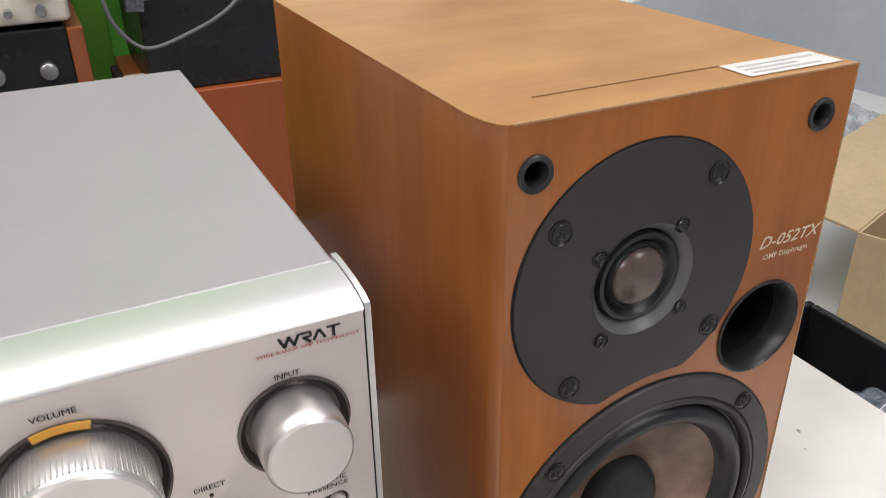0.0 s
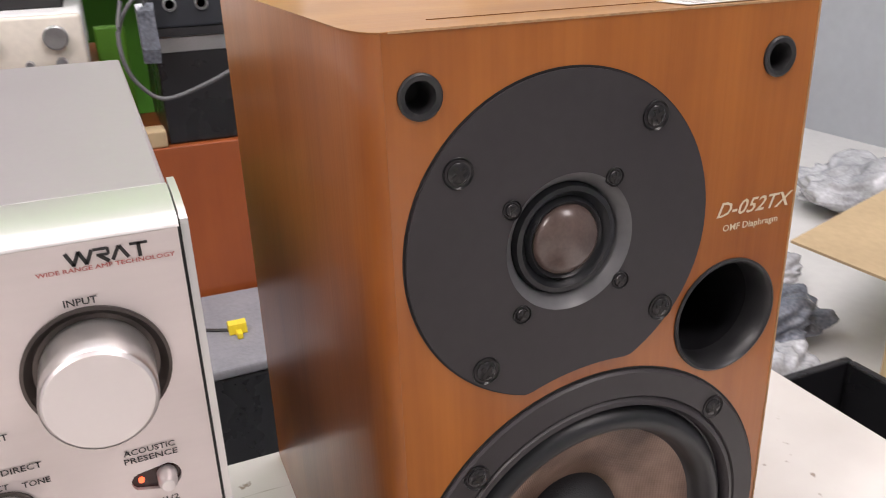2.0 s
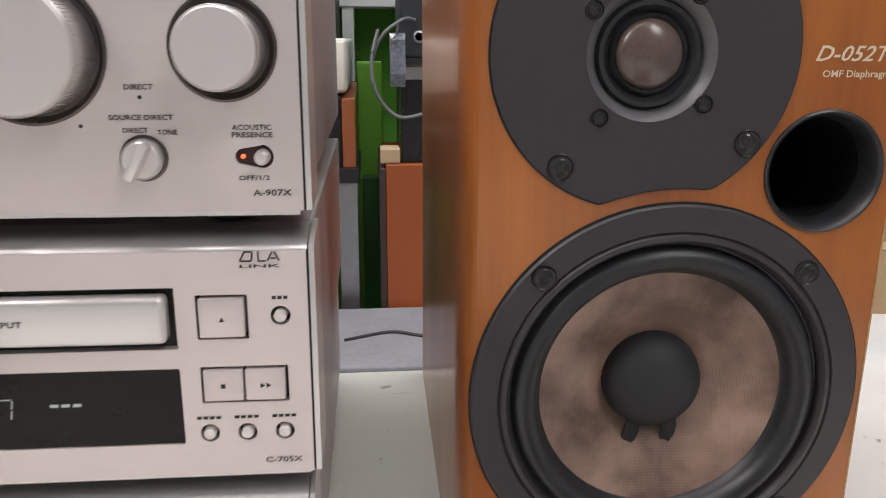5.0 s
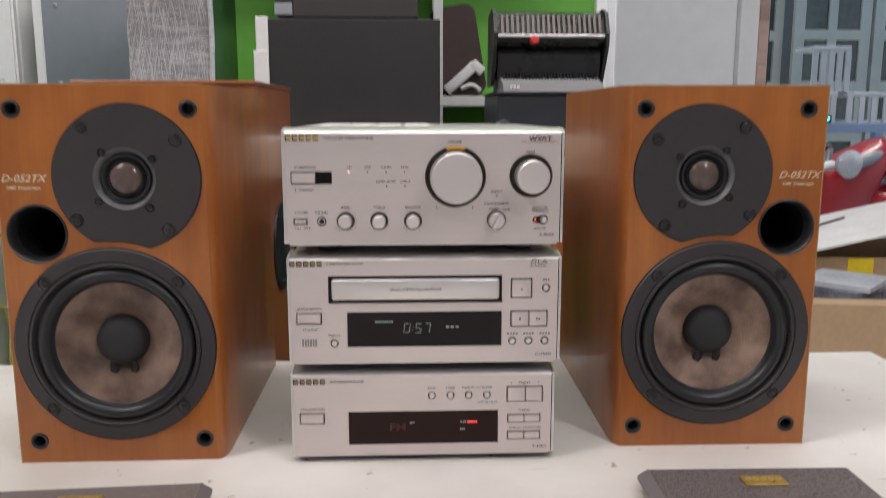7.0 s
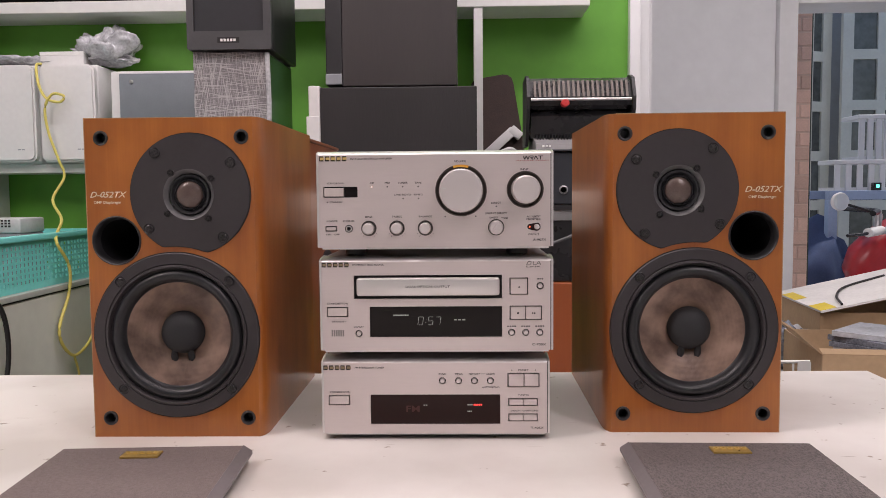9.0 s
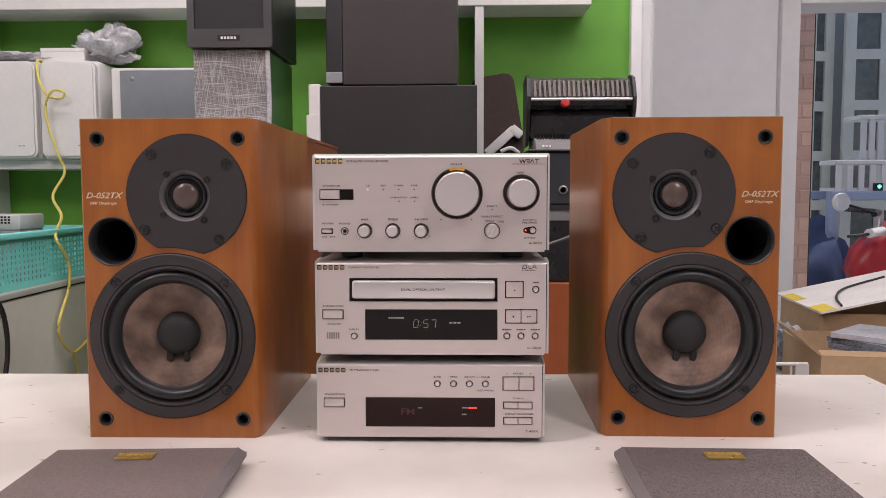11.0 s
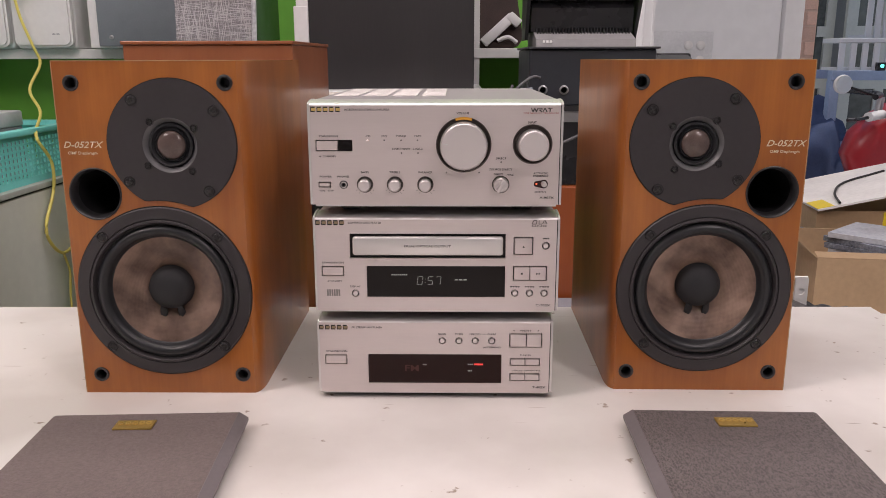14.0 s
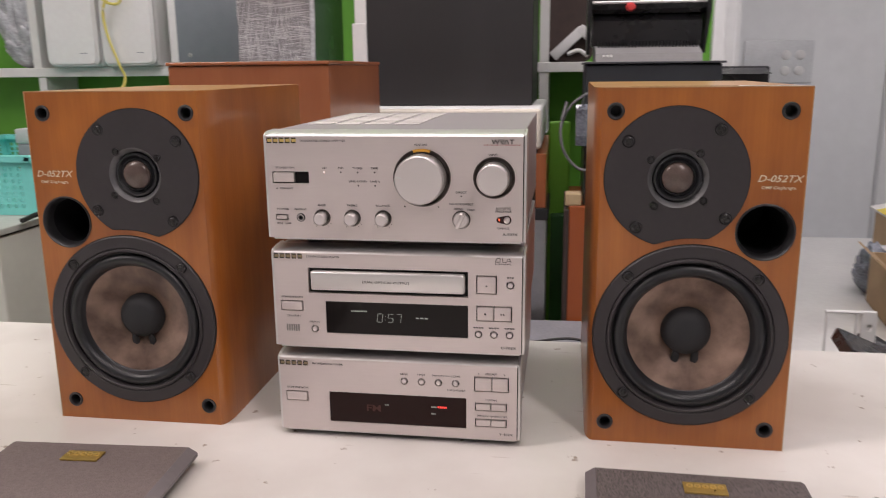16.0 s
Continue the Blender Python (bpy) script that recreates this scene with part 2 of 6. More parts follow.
gold = mat("gold_badge", (0.74, 0.55, 0.20), 0.33, 0.55, 0.08, 200)
plate_dark = mat("driver_plate", (0.034, 0.030, 0.033), 0.52, 0, 0.12, 25, 0.05, 2500)
flange_dark = mat("driver_flange", (0.035, 0.031, 0.034), 0.46, 0, 0.12, 25, 0.04, 2500)
rubber = mat("rubber_surround", (0.016, 0.017, 0.020), 0.40, 0, 0.2, 40)
cap_dark = mat("felt_dust_cap", (0.018, 0.019, 0.022), 0.62, 0, 0.25, 90, 0.15, 1800)
ring_grey = mat("tweeter_ring", (0.11, 0.11, 0.115), 0.38, 0, 0.1, 60)
dome_brown = mat("silk_dome", (0.10, 0.070, 0.062), 0.24, 0, 0.25, 90, spec=0.6)
cone_plain, cone_woven = cone_material("cone_lacquered", 0.05), cone_material("cone_woven", 0.07, 1.25)
screw_head = mat("screw_head", (0.035, 0.034, 0.036), 0.20, 0.4, 0.1, 200)
port_black = mat("port_lining", (0.013, 0.013, 0.015), 0.6, 0, 0.1, 60, spec=0.15)
screw_black = mat("black_screw", (0.006, 0.006, 0.007), 0.30, 0.0, 0.2, 200)
socket_black = mat("socket_plastic", (0.022, 0.022, 0.024), 0.38, 0, 0.2, 100)
fabric = mat("grille_cloth", (0.158, 0.125, 0.117), 0.85, 0, 0.22, 420, 0.5, 800, 0.002, rvar=0.04)
fabric_worn = grained_cover()
white_lam = table_material()
white_paint = mat("white_paint", (0.76, 0.77, 0.77), 0.5, 0, 0.05, 3, 0.05, 60)
white_wall = mat("white_wall_paint", (0.80, 0.82, 0.83), 0.6, 0, 0.05, 2, 0.06, 45)
green_wall = mat("green_wall_paint", (0.115, 0.36, 0.035), 0.55, 0, 0.12, 2.2, 0.08, 60)
shelf_white = mat("shelf_white", (0.70, 0.70, 0.68), 0.45, 0, 0.06, 6)
floor_tile = mat("grey_floor_tile", (0.42, 0.44, 0.46), 0.35, 0, 0.08, 3)
plastic_white = mat("white_plastic", (0.74, 0.74, 0.73), 0.42, 0, 0.05, 8)
plastic_grey = mat("grey_plastic", (0.27, 0.29, 0.31), 0.5, 0, 0.06, 12)
grille_grey = mat("grey_grille", (0.20, 0.225, 0.25), 0.6, 0, 0.08, 30, 0.2, 900)
black_vinyl = mat("black_vinyl", (0.019, 0.019, 0.021), 0.42, 0, 0.2, 14, 0.08, 600)
black_ash = mat("black_ash_veneer", (0.019, 0.0175, 0.0185), 0.5, 0, 0.10, 20, 0.2, 500, stretch=(1, 1, 0.08))
black_gloss = mat("black_plastic", (0.016, 0.016, 0.018), 0.28, 0, 0.2, 14)
dark_cloth = mat("dark_speaker_cloth", (0.030, 0.031, 0.035), 0.85, 0, 0.15, 60, 0.3, 900)
dark_brown = mat("dark_brown_foam", (0.045, 0.028, 0.024), 0.8, 0, 0.25, 40, 0.4, 300)
cabinet_green = mat("grey_green_enamel", (0.68, 0.70, 0.62), 0.4, 0, 0.06, 4)
turquoise = mat("turquoise_plastic", (0.20, 0.70, 0.65), 0.4, 0, 0.06, 10)
yellow_wire = mat("yellow_cable", (0.72, 0.62, 0.15), 0.45, 0, 0.08, 40)
black_wire = mat("black_cable", (0.02, 0.02, 0.02), 0.45, 0, 0.1, 40)
grey_wire = mat("grey_cable", (0.13, 0.13, 0.135), 0.45, 0, 0.1, 40)
carton = mat("brown_cardboard", (0.42, 0.29, 0.17), 0.8, 0, 0.12, 9, 0.1, 200)
carton_pale = mat("pale_cardboard", (0.80, 0.79, 0.76), 0.75, 0, 0.1, 9, 0.1, 200)
tape_yellow = mat("yellow_tape", (0.78, 0.60, 0.03), 0.4, 0, 0.1, 20)
bag_plastic = mat("crumpled_plastic_bag", (0.46, 0.47, 0.49), 0.20, 0, 0.45, 16, 0.4, 60, coat=0.3)
bag_grey = mat("grey_plastic_pouch", (0.17, 0.185, 0.22), 0.22, 0, 0.75, 20, 0.4, 50, coat=0.3)
case_clear = mat("jewel_case", (0.50, 0.52, 0.56), 0.15, 0, 0.25, 12)
film_wrap = film_material()
red_paint = mat("red_scooter_paint", (0.36, 0.013, 0.020), 0.36, 0, 0.12, 6, coat=0.2)
blue_paint = mat("pale_blue_steel", (0.33, 0.42, 0.58), 0.45, 0.2, 0.1, 8)
navy_cloth = mat("navy_cloth", (0.05, 0.075, 0.155), 0.85, 0, 0.2, 10)
gate_grey = mat("grey_gate_paint", (0.62, 0.61, 0.53), 0.5, 0.1, 0.08, 5)
dark_glass = mat("dark_gate_pane", (0.11, 0.115, 0.105), 0.18, 0, 0.5, 2.5)
brick_mat = mat("pale_brick", (0.64, 0.43, 0.345), 0.85, 0, 0.14, 14, 0.3, 80, random_tint=0.12)
mortar = mat("mortar", (0.62, 0.45, 0.37), 0.9, 0, 0.1, 20)
lime_board = mat("lime_green_board", (0.16, 0.42, 0.04), 0.5, 0, 0.08, 8)
dark_green = mat("dark_green_lower", (0.022, 0.10, 0.022), 0.5, 0, 0.15, 6)
cushion_grey = mat("grey_cloth_cushion", (0.23, 0.23, 0.25), 0.85, 0, 0.15, 14, 0.3, 200)
steel = mat("dull_steel", (0.42, 0.42, 0.43), 0.35, 0.8, 0.1, 40)
red_knob = mat("red_plastic", (0.62, 0.05, 0.05), 0.4, 0, 0.1, 40)
mirror_glass = mat("mirror_glass", (0.85, 0.88, 0.88), 0.04, 1.0, 0.01, 10, rvar=0.01)
paper_white = mat("paper_label", (0.80, 0.80, 0.78), 0.6, 0, 0.06, 40)
lit_amber, lit_red, lit_white = glow("lit_amber", (1, 0.13, 0.05), 2.2), glow("lit_red", (1, 0.06, 0.05), 2.2), glow("lit_pale_segments", (0.86, 0.90, 0.82), 0.40)
lit_dim, lit_green = glow("lit_dim_red", (0.5, 0.10, 0.07), 0.04), glow("lit_green", (0.1, 1, 0.75), 3)
lit_cd = glow("lit_indicator", (1, 0.62, 0.55), 3.5)

gap_green = mat("dark_gap_green", (0.035, 0.05, 0.035), 0.6, 0, 0.3, 6)
carton_tan = mat("tan_cardboard", (0.50, 0.375, 0.22), 0.8, 0, 0.12, 9, 0.1, 200)


# ---- mesh helpers ----
def part(name, bm, material, parent, label="", smooth=False, kind=""):
    """Links a bmesh as one mesh object under a thing or a part (or on its own with parent None)."""
    bmesh.ops.recalc_face_normals(bm, faces=bm.faces)
    me = bpy.data.meshes.new(name)
    bm.to_mesh(me)
    bm.free()
    me.materials.append(material)
    if smooth:
        for p in me.polygons:
            p.use_smooth = True
        if smooth != "soft":
            me.set_sharp_from_angle(angle=radians(38))
    ob = new(name, me)
    ob.parent = parent
    return tagged(ob, label, "", "", kind)


def thing(name, x, y, z, label, category, rz=0, group="", kind=""):
    ob = new(name)
    ob.empty_display_size = 0.05
    ob.matrix_world = pose(x, y, z, 0, 0, rz)
    return tagged(ob, label, category, group, kind)


def box(x0, x1, y0, y1, z0, z1, bev=0.0, seg=2, bm=None):
    out = bm or bmesh.new()
    b = bmesh.new()
    bmesh.ops.create_cube(b, size=1)
    for v in b.verts:
        v.co = Vector((x0 if v.co.x < 0 else x1, y0 if v.co.y < 0 else y1, z0 if v.co.z < 0 else z1))
    if bev:
        bmesh.ops.bevel(b, geom=b.edges[:], offset=bev, segments=seg, profile=0.5, affect="EDGES")
    merge(out, b)
    return out


def merge(dst, src, m=None):
    """Copies src into dst, moved by m, and frees src."""
    vs = [dst.verts.new(m @ v.co if m else v.co) for v in src.verts]
    src.verts.index_update()
    for f in src.faces:
        dst.faces.new([vs[v.index] for v in f.verts])
    src.free()
    return dst


def lathe(profile, cx=0.0, y=0.0, cz=0.0, seg=48, bm=None, axis="Y"):
    """Turned shape round an axis; profile rows are (radius, depth along the axis)."""
    out = bm or bmesh.new()
    rings = []
    for r, d in profile:
        if r < 1e-6:
            c = [(cx, y + d, cz)] if axis == "Y" else ([(cx, y, cz + d)] if axis == "Z" else [(cx + d, y, cz)])
        else:
            c = []
            for k in range(seg):
                a = 2 * math.pi * k / seg
                u, w = r * math.cos(a), r * math.sin(a)
                c.append((cx + u, y + d, cz + w) if axis == "Y" else ((cx + u, y + w, cz + d) if axis == "Z" else (cx + d, y + u, cz + w)))
        rings.append([out.verts.new(p) for p in c])
    for a, b in zip(rings, rings[1:]):
        for k in range(seg):
            quad = [a[k % len(a)], a[(k + 1) % len(a)], b[(k + 1) % len(b)], b[k % len(b)]]
            quad = list(dict.fromkeys(quad))
            if len(quad) > 2:
                out.faces.new(quad)
    return out


def circle(cx, cz, r, seg=40):
    return [(cx + r * math.cos(2 * math.pi * k / seg), cz + r * math.sin(2 * math.pi * k / seg)) for k in range(seg)]


def rect(x0, x1, z0, z1, r=0.0):
    if not r:
        return [(x0, z0), (x1, z0), (x1, z1), (x0, z1)]
    pts = []
    for cx, cz, a0 in ((x1 - r, z0 + r, -90), (x1 - r, z1 - r, 0), (x0 + r, z1 - r, 90), (x0 + r, z0 + r, 180)):
        pts += [(cx + r * math.cos(radians(a0 + k * 30)), cz + r * math.sin(radians(a0 + k * 30))) for k in range(4)]
    return pts


def plate(outer, holes, y0, y1, back=False, hole_depth=None, bm=None):
    """A sheet in the xz plane with real openings: front at y0, rim back to y1, the openings' walls hole_depth deep."""
    out = bm or bmesh.new()
    front = []
    for loop, deep in [(outer, y1)] + [(h, y0 + hole_depth if hole_depth else y1) for h in holes]:
        a = [out.verts.new((u, y0, w)) for u, w in loop]
        b = [out.verts.new((u, deep, w)) for u, w in loop]
        n = len(loop)
        for k in range(n):
            e = out.edges.new((a[k], a[(k + 1) % n]))
            front.append(e)
            out.faces.new((a[k], a[(k + 1) % n], b[(k + 1) % n], b[k]))
        if loop is outer and back:
            out.faces.new(b)
    bmesh.ops.triangle_fill(out, use_beauty=True, edges=front)
    return out


def prism_x(profile, x0, x1, bm=None):
    """A (y, z) outline drawn out along x."""
    out = bm or bmesh.new()
    a = [out.verts.new((x0, u, w)) for u, w in profile]
    b = [out.verts.new((x1, u, w)) for u, w in profile]
    n = len(profile)
    for k in range(n):
        out.faces.new((a[k], a[(k + 1) % n], b[(k + 1) % n], b[k]))
    out.faces.new(a), out.faces.new(b[::-1])
    return out


def prism_z(outline, z0, z1, bm=None):
    """An (x, y) outline drawn up along z."""
    out = bm or bmesh.new()
    a = [out.verts.new((u, w, z0)) for u, w in outline]
    b = [out.verts.new((u, w, z1)) for u, w in outline]
    n = len(outline)
    for k in range(n):
        out.faces.new((a[k], a[(k + 1) % n], b[(k + 1) % n], b[k]))
    out.faces.new(a), out.faces.new(b[::-1])
    return out


def tube(points, r, seg=8, steps=6, bm=None):
    """A round cord through the points, smoothed."""
    out = bm or bmesh.new()
    p = [Vector(q) for q in points]
    p = [2 * p[0] - p[1]] + p + [2 * p[-1] - p[-2]]
    line = []
    for i in range(1, len(p) - 2):
        for k in range(steps):
            t = k / steps
            a, b, c, d = p[i - 1:i + 3]
            line.append(0.5 * ((2 * b) + (c - a) * t + (2 * a - 5 * b + 4 * c - d) * t * t + (3 * b - a - 3 * c + d) * t ** 3))
    line.append(p[-2])
    prev = None
    for i, q in enumerate(line):
        d = (line[min(i + 1, len(line) - 1)] - line[max(i - 1, 0)]).normalized()
        u = d.cross(Vector((0, 0, 1)) if abs(d.z) < 0.95 else Vector((1, 0, 0))).normalized()
        w = d.cross(u)
        ring = [out.verts.new(q + r * (math.cos(2 * math.pi * k / seg) * u + math.sin(2 * math.pi * k / seg) * w)) for k in range(seg)]
        if prev:
            for k in range(seg):
                out.faces.new((prev[k], prev[(k + 1) % seg], ring[(k + 1) % seg], ring[k]))
        else:
            out.faces.new(ring)
        prev = ring
    out.faces.new(prev)
    return out


def crumple(bm, amount, freq, seed=0.0):
    for v in bm.verts:
        v.co += amount * noise.noise_vector(v.co * freq + Vector((seed, seed * 1.7, 0)))
    return bm


def rest(bm):
    """Sets a heap down on its lowest point."""
    low = min(v.co.z for v in bm.verts)
    for v in bm.verts:
        v.co.z -= low
    return bm


def lump(sx, sy, sz, amount, freq, seed, sub=4):
    """A soft crumpled heap, flat at its base."""
    b = bmesh.new()
    bmesh.ops.create_icosphere(b, subdivisions=sub, radius=1)
    for v in b.verts:
        n = v.co.normalized()
        k = 1 + amount * noise.noise(n * freq + Vector((seed, 0, seed))) + amount * 0.5 * noise.noise(n * freq * 2.7 + Vector((0, seed, 0)))
        v.co = Vector((n.x * sx * k, n.y * sy * k, max(0, (n.z * 0.5 + 0.5) * sz * k)))
    return b


def lettering(text, u, w, height, parent, material, y=-0.0003, width=None, align="CENTER", slant=0.0, name="lettering"):
    """Flat printed words on a front that faces -y, height in metres."""
    cu = bpy.data.curves.new("t", "FONT")
    cu.body, cu.size, cu.align_x, cu.align_y, cu.resolution_u, cu.shear = text, height * 1.42, align, "CENTER", 2, slant
    cu.offset = 0.014 * cu.size
    ob = bpy.data.objects.new("t", cu)
    me = bpy.data.meshes.new_from_object(ob)
    bpy.data.objects.remove(ob)
    bpy.data.curves.remove(cu)
    xs = [v.co.x for v in me.vertices]
    k = width / (max(xs) - min(xs)) if width and xs else 1
    for v in me.vertices:
        v.co = Vector((u + v.co.x * k, y, w + v.co.y))
    me.name = name
    me.materials.clear()
    me.materials.append(material)
    o = new(name, me)
    o.parent = parent
    return o


def bars(u0, u1, w, height, count, parent, material, y=-0.0003, name="printed_bar"):
    """Plain bars that stand for a mark or unreadable print."""
    bm, step = bmesh.new(), (u1 - u0) / count
    for k in range(count):
        box(u0 + k * step, u0 + k * step + step * 0.72, y, y + 0.0002, w - height / 2, w + height / 2, bm=bm)
    return part(name, bm, material, parent)


def screw(cx, cz, r, parent, y=0.0):
    """Cross-head screw sunk flush in a dark rim."""
    s = part("screw", lathe([(r * 1.04, 0.0010), (r * 1.04, -0.0002), (r * 1.0, -0.0003), (r * 0.88, 0.0002), (r * 0.70, 0.0008)], cx, y, cz, 24), screw_black, parent, smooth=True)
    part("screw_head", lathe([(r * 0.72, 0.0008), (r * 0.72, -0.0002), (r * 0.62, -0.0006), (r * 0.3, -0.0008), (0, -0.0008)], cx, y, cz, 24), screw_head, s, smooth=True)
    bm = bmesh.new()
    box(-r * 0.52, r * 0.52, -0.0010, -0.0004, -r * 0.12, r * 0.12, bm=bm)
    box(-r * 0.12, r * 0.12, -0.00102, -0.0004, -r * 0.52, r * 0.52, bm=bm)
    turn = (abs(cx) * 91000 + cz * 57000) % 90
    part("slot", merge(bmesh.new(), bm, pose(cx, y, cz, 0, turn, 0)), gap_black, s)
    return s


# ---- large structure ----
TABLE = 0.78
part("floor", box(-3.4, 9, -3.6, 14, -0.1, 0), floor_tile, None, kind="structure")
part("ceiling", box(-3.4, 3.6, -3.6, 3.4, 2.9, 3.0), white_paint, None, kind="structure")
wall = part("wall_green", box(-3.2, 0.55, 2.05, 2.2, 0, 2.9), green_wall, None, kind="structure")
# narrow white casing at the end of the green wall, the recessed white wall and the doorway in it
bm = box(0.55, 0.585, 2.02, 2.2, 0, 2.9, 0.004)
box(0.62, 0.66, 2.2, 3.2, 0, 2.9, bm=bm)
box(0.585, 0.62, 2.06, 2.3, 0, 2.9, 0.003, bm=bm)
part("trim_wall_end", bm, white_paint, None, kind="structure")
part("wall_white", plate([(0.66, 0), (1.45, 0), (1.45, 2.9), (0.66, 2.9)], [], 3.2, 3.35, True), white_wall, None, kind="structure")
part("wall_over_door", box(1.45, 3.4, 3.2, 3.35, 1.96, 2.9), white_wall, None, kind="structure")
bm = box(1.452, 1.535, 3.16, 3.38, 0, 1.96, 0.004)
box(1.5355, 2.749, 3.16, 3.38, 1.832, 1.96, 0.004, bm=bm)
part("trim_door_frame", bm, white_paint, None, kind="structure")
part("wall_right", box(3.4, 3.55, -3.6, 3.35, 0, 2.9), white_wall, None, kind="structure")
part("wall_left", box(-3.35, -3.2, -3.6, 2.2, 0, 2.9), white_wall, None, kind="structure")
part("wall_behind", box(-3.35, 3.55, -3.6, -3.45, 0, 2.9), white_wall, None, kind="structure")

# ---- workbench ----
bench = thing("workbench", 0, 0, 0, "white laminate workbench, scratched and gritty, under the stereo set", "table")
part("tabletop", prism_z([(-1.05, -0.85), (0.518, -0.85), (0.518, 0.448), (-1.05, 0.430)], TABLE - 0.028, TABLE), white_lam, bench)
part("apron", box(-0.98, 0.46, -0.76, 0.40, TABLE - 0.095, TABLE - 0.028), white_paint, bench)
for x in (-0.96, 0.44):
    for y in (-0.74, 0.38):
        part("leg", box(x - 0.025, x + 0.025, y - 0.025, y + 0.025, 0, TABLE - 0.095, 0.004), steel, bench)


# ---- loudspeaker pair ----
bare_veneer = mat("bare_veneer_edge", (0.44, 0.26, 0.13), 0.6, 0, 0.3, 60)


def hi_fi_speaker(x, y, m, cone, rz, label):
    """Two-way cabinet 0.158 wide, 0.288 high, 0.24 deep; m = 1 has its port on +x and its rounded edge on -x."""
    W, WO, H, D = 0.0792, 0.0778, 0.2885, 0.240
    sp = thing("loudspeaker", x, y, TABLE, label, "loudspeaker", rz, "stereo pair")
    tx, tz, wz = -0.0148 * m, 0.2203, 0.0935
    px, pz = 0.0517 * m, 0.1795
    sockets = [(sx * 0.063, z) for sx in (-1, 1) for z in (0.0175, 0.2710)]
    tw_r, wf_r = 0.0537, 0.0748
    # outline of the tweeter plate: a disc bitten by the woofer's circle
    bite = wf_r + 0.006
    plate_pts = []
    for k in range(96):
        a = 2 * math.pi * k / 96
        u, w = tx - 0.0014 * m + tw_r * math.cos(a), tz + 0.0005 + tw_r * math.sin(a)
        d = math.hypot(u, w - wz)
        if d < bite:
            u, w = u * bite / d, wz + (w - wz) * bite / d
        plate_pts.append((u, w))

    def grown(f, cx, cz):
        return [(cx + (u - cx) * f, cz + (w - cz) * f) for u, w in plate_pts]
    holes = [circle(px, pz, 0.0205, 40), circle(0, wz, wf_r - 0.004, 64), grown(0.985, tx, tz)] + [circle(a, b, 0.0056, 20) for a, b in sockets]
    front = part("cabinet", plate(rect(-W + 0.006 if m > 0 else -WO, WO if m > 0 else W - 0.006, 0, H), holes, 0.0, 0.0005, hole_depth=0.012), cherry, sp)
    # wrap of the sides with one softly rounded front edge, closed at the back
    arc = [(-W + 0.006, 0.0002), (-W + 0.0036, 0.0024), (-W + 0.0019, 0.0060), (-W + 0.0007, 0.0115), (-W, 0.019)]
    out = [(m * u, v) for u, v in arc + [(-W, D), (WO, D), (WO, 0.0002)]]
    bm = bmesh.new()
    lo, hi = [bm.verts.new((u, v, 0.0)) for u, v in out], [bm.verts.new((u, v, H)) for u, v in out]
    for k in range(len(out) - 1):
        bm.faces.new((lo[k], lo[k + 1], hi[k + 1], hi[k]))
    bm.faces.new(lo)
    part("side_wrap", bm, cherry, sp, smooth=True)
    part("top_panel", prism_z(out, H - 0.0004, H + 0.0002), cherry_sheen, sp)
    # thin dark gaps round the drivers and pale bare edges of the veneer
    part("driver_gap", plate(grown(1.014, tx, tz), [grown(0.99, tx, tz)], -0.0002, 0.002), gap_black, sp)
    part("driver_gap", lathe([(wf_r + 0.0009, 0.0005), (wf_r + 0.0009, -0.0002), (wf_r - 0.001, -0.0002)], 0, 0, wz, 88), gap_black, sp)
    part("bare_edge", box(*sorted((m * (WO - 0.0004), m * (WO + 0.0003))), -0.0003, 0.0008, 0.0, H), bare_veneer, sp, "pale worn veneer edge")
    part("bare_edge", box(*sorted((m * (-W + 0.008), m * WO)), -0.0003, 0.0006, H - 0.0003, H + 0.0004), bare_veneer, sp, "pale worn veneer edge")
    # tweeter
    tw = part("tweeter", plate(plate_pts, [circle(tx, tz, 0.0227, 48)] + [], -0.0012, 0.004), plate_dark, sp, "matt charcoal tweeter plate with a brown dome")
    part("waveguide", lathe([(0.0228, -0.0014), (0.0222, -0.0010), (0.0190, 0.0030), (0.0186, 0.0038)], tx, 0, tz, 56), ring_grey, tw, "grey bevelled ring", True)
    part("dome_surround", lathe([(0.0189, 0.0036), (0.0178, 0.0012), (0.0162, 0.0010), (0.0152, 0.0024), (0.0141, 0.0034), (0.0129, 0.0012), (0.0117, 0.0022)], tx, 0, tz, 56), rubber, tw, "", True)
    part("dome", lathe([(0.0119, 0.0024)] + [(0.0119 * math.cos(a), 0.0024 - 0.0052 * math.sin(a)) for a in [radians(q) for q in (15, 30, 45, 60, 75)]] + [(0, -0.0028)], tx, 0, tz, 40), dome_brown, tw, "glossy brown silk dome", True)
    for u, w in ((-0.038, 0.028), (0.0294, 0.037), (-0.030, -0.0385), (0.0365, -0.0304)):
        screw(tx + m * u, tz + w, 0.0047, tw, -0.0014)
    for u, w in ((-0.0208, 0.0142), (0.0152, 0.0193), (-0.0172, -0.0213), (0.0193, -0.0167)):
        screw(tx + m * u, tz + w, 0.0031, tw, -0.0014)
    # woofer
    wf = part("woofer", lathe([(wf_r, 0.004), (wf_r, -0.0010), (wf_r - 0.0008, -0.0018), (0.0650, -0.0022), (0.0642, -0.0014), (0.0634, -0.0026), (0.0618, -0.0030), (0.0606, -0.0012), (0.0600, 0.0016)], 0, 0, wz, 88), flange_dark, sp, "mid-bass driver with a brown woven cone", True)
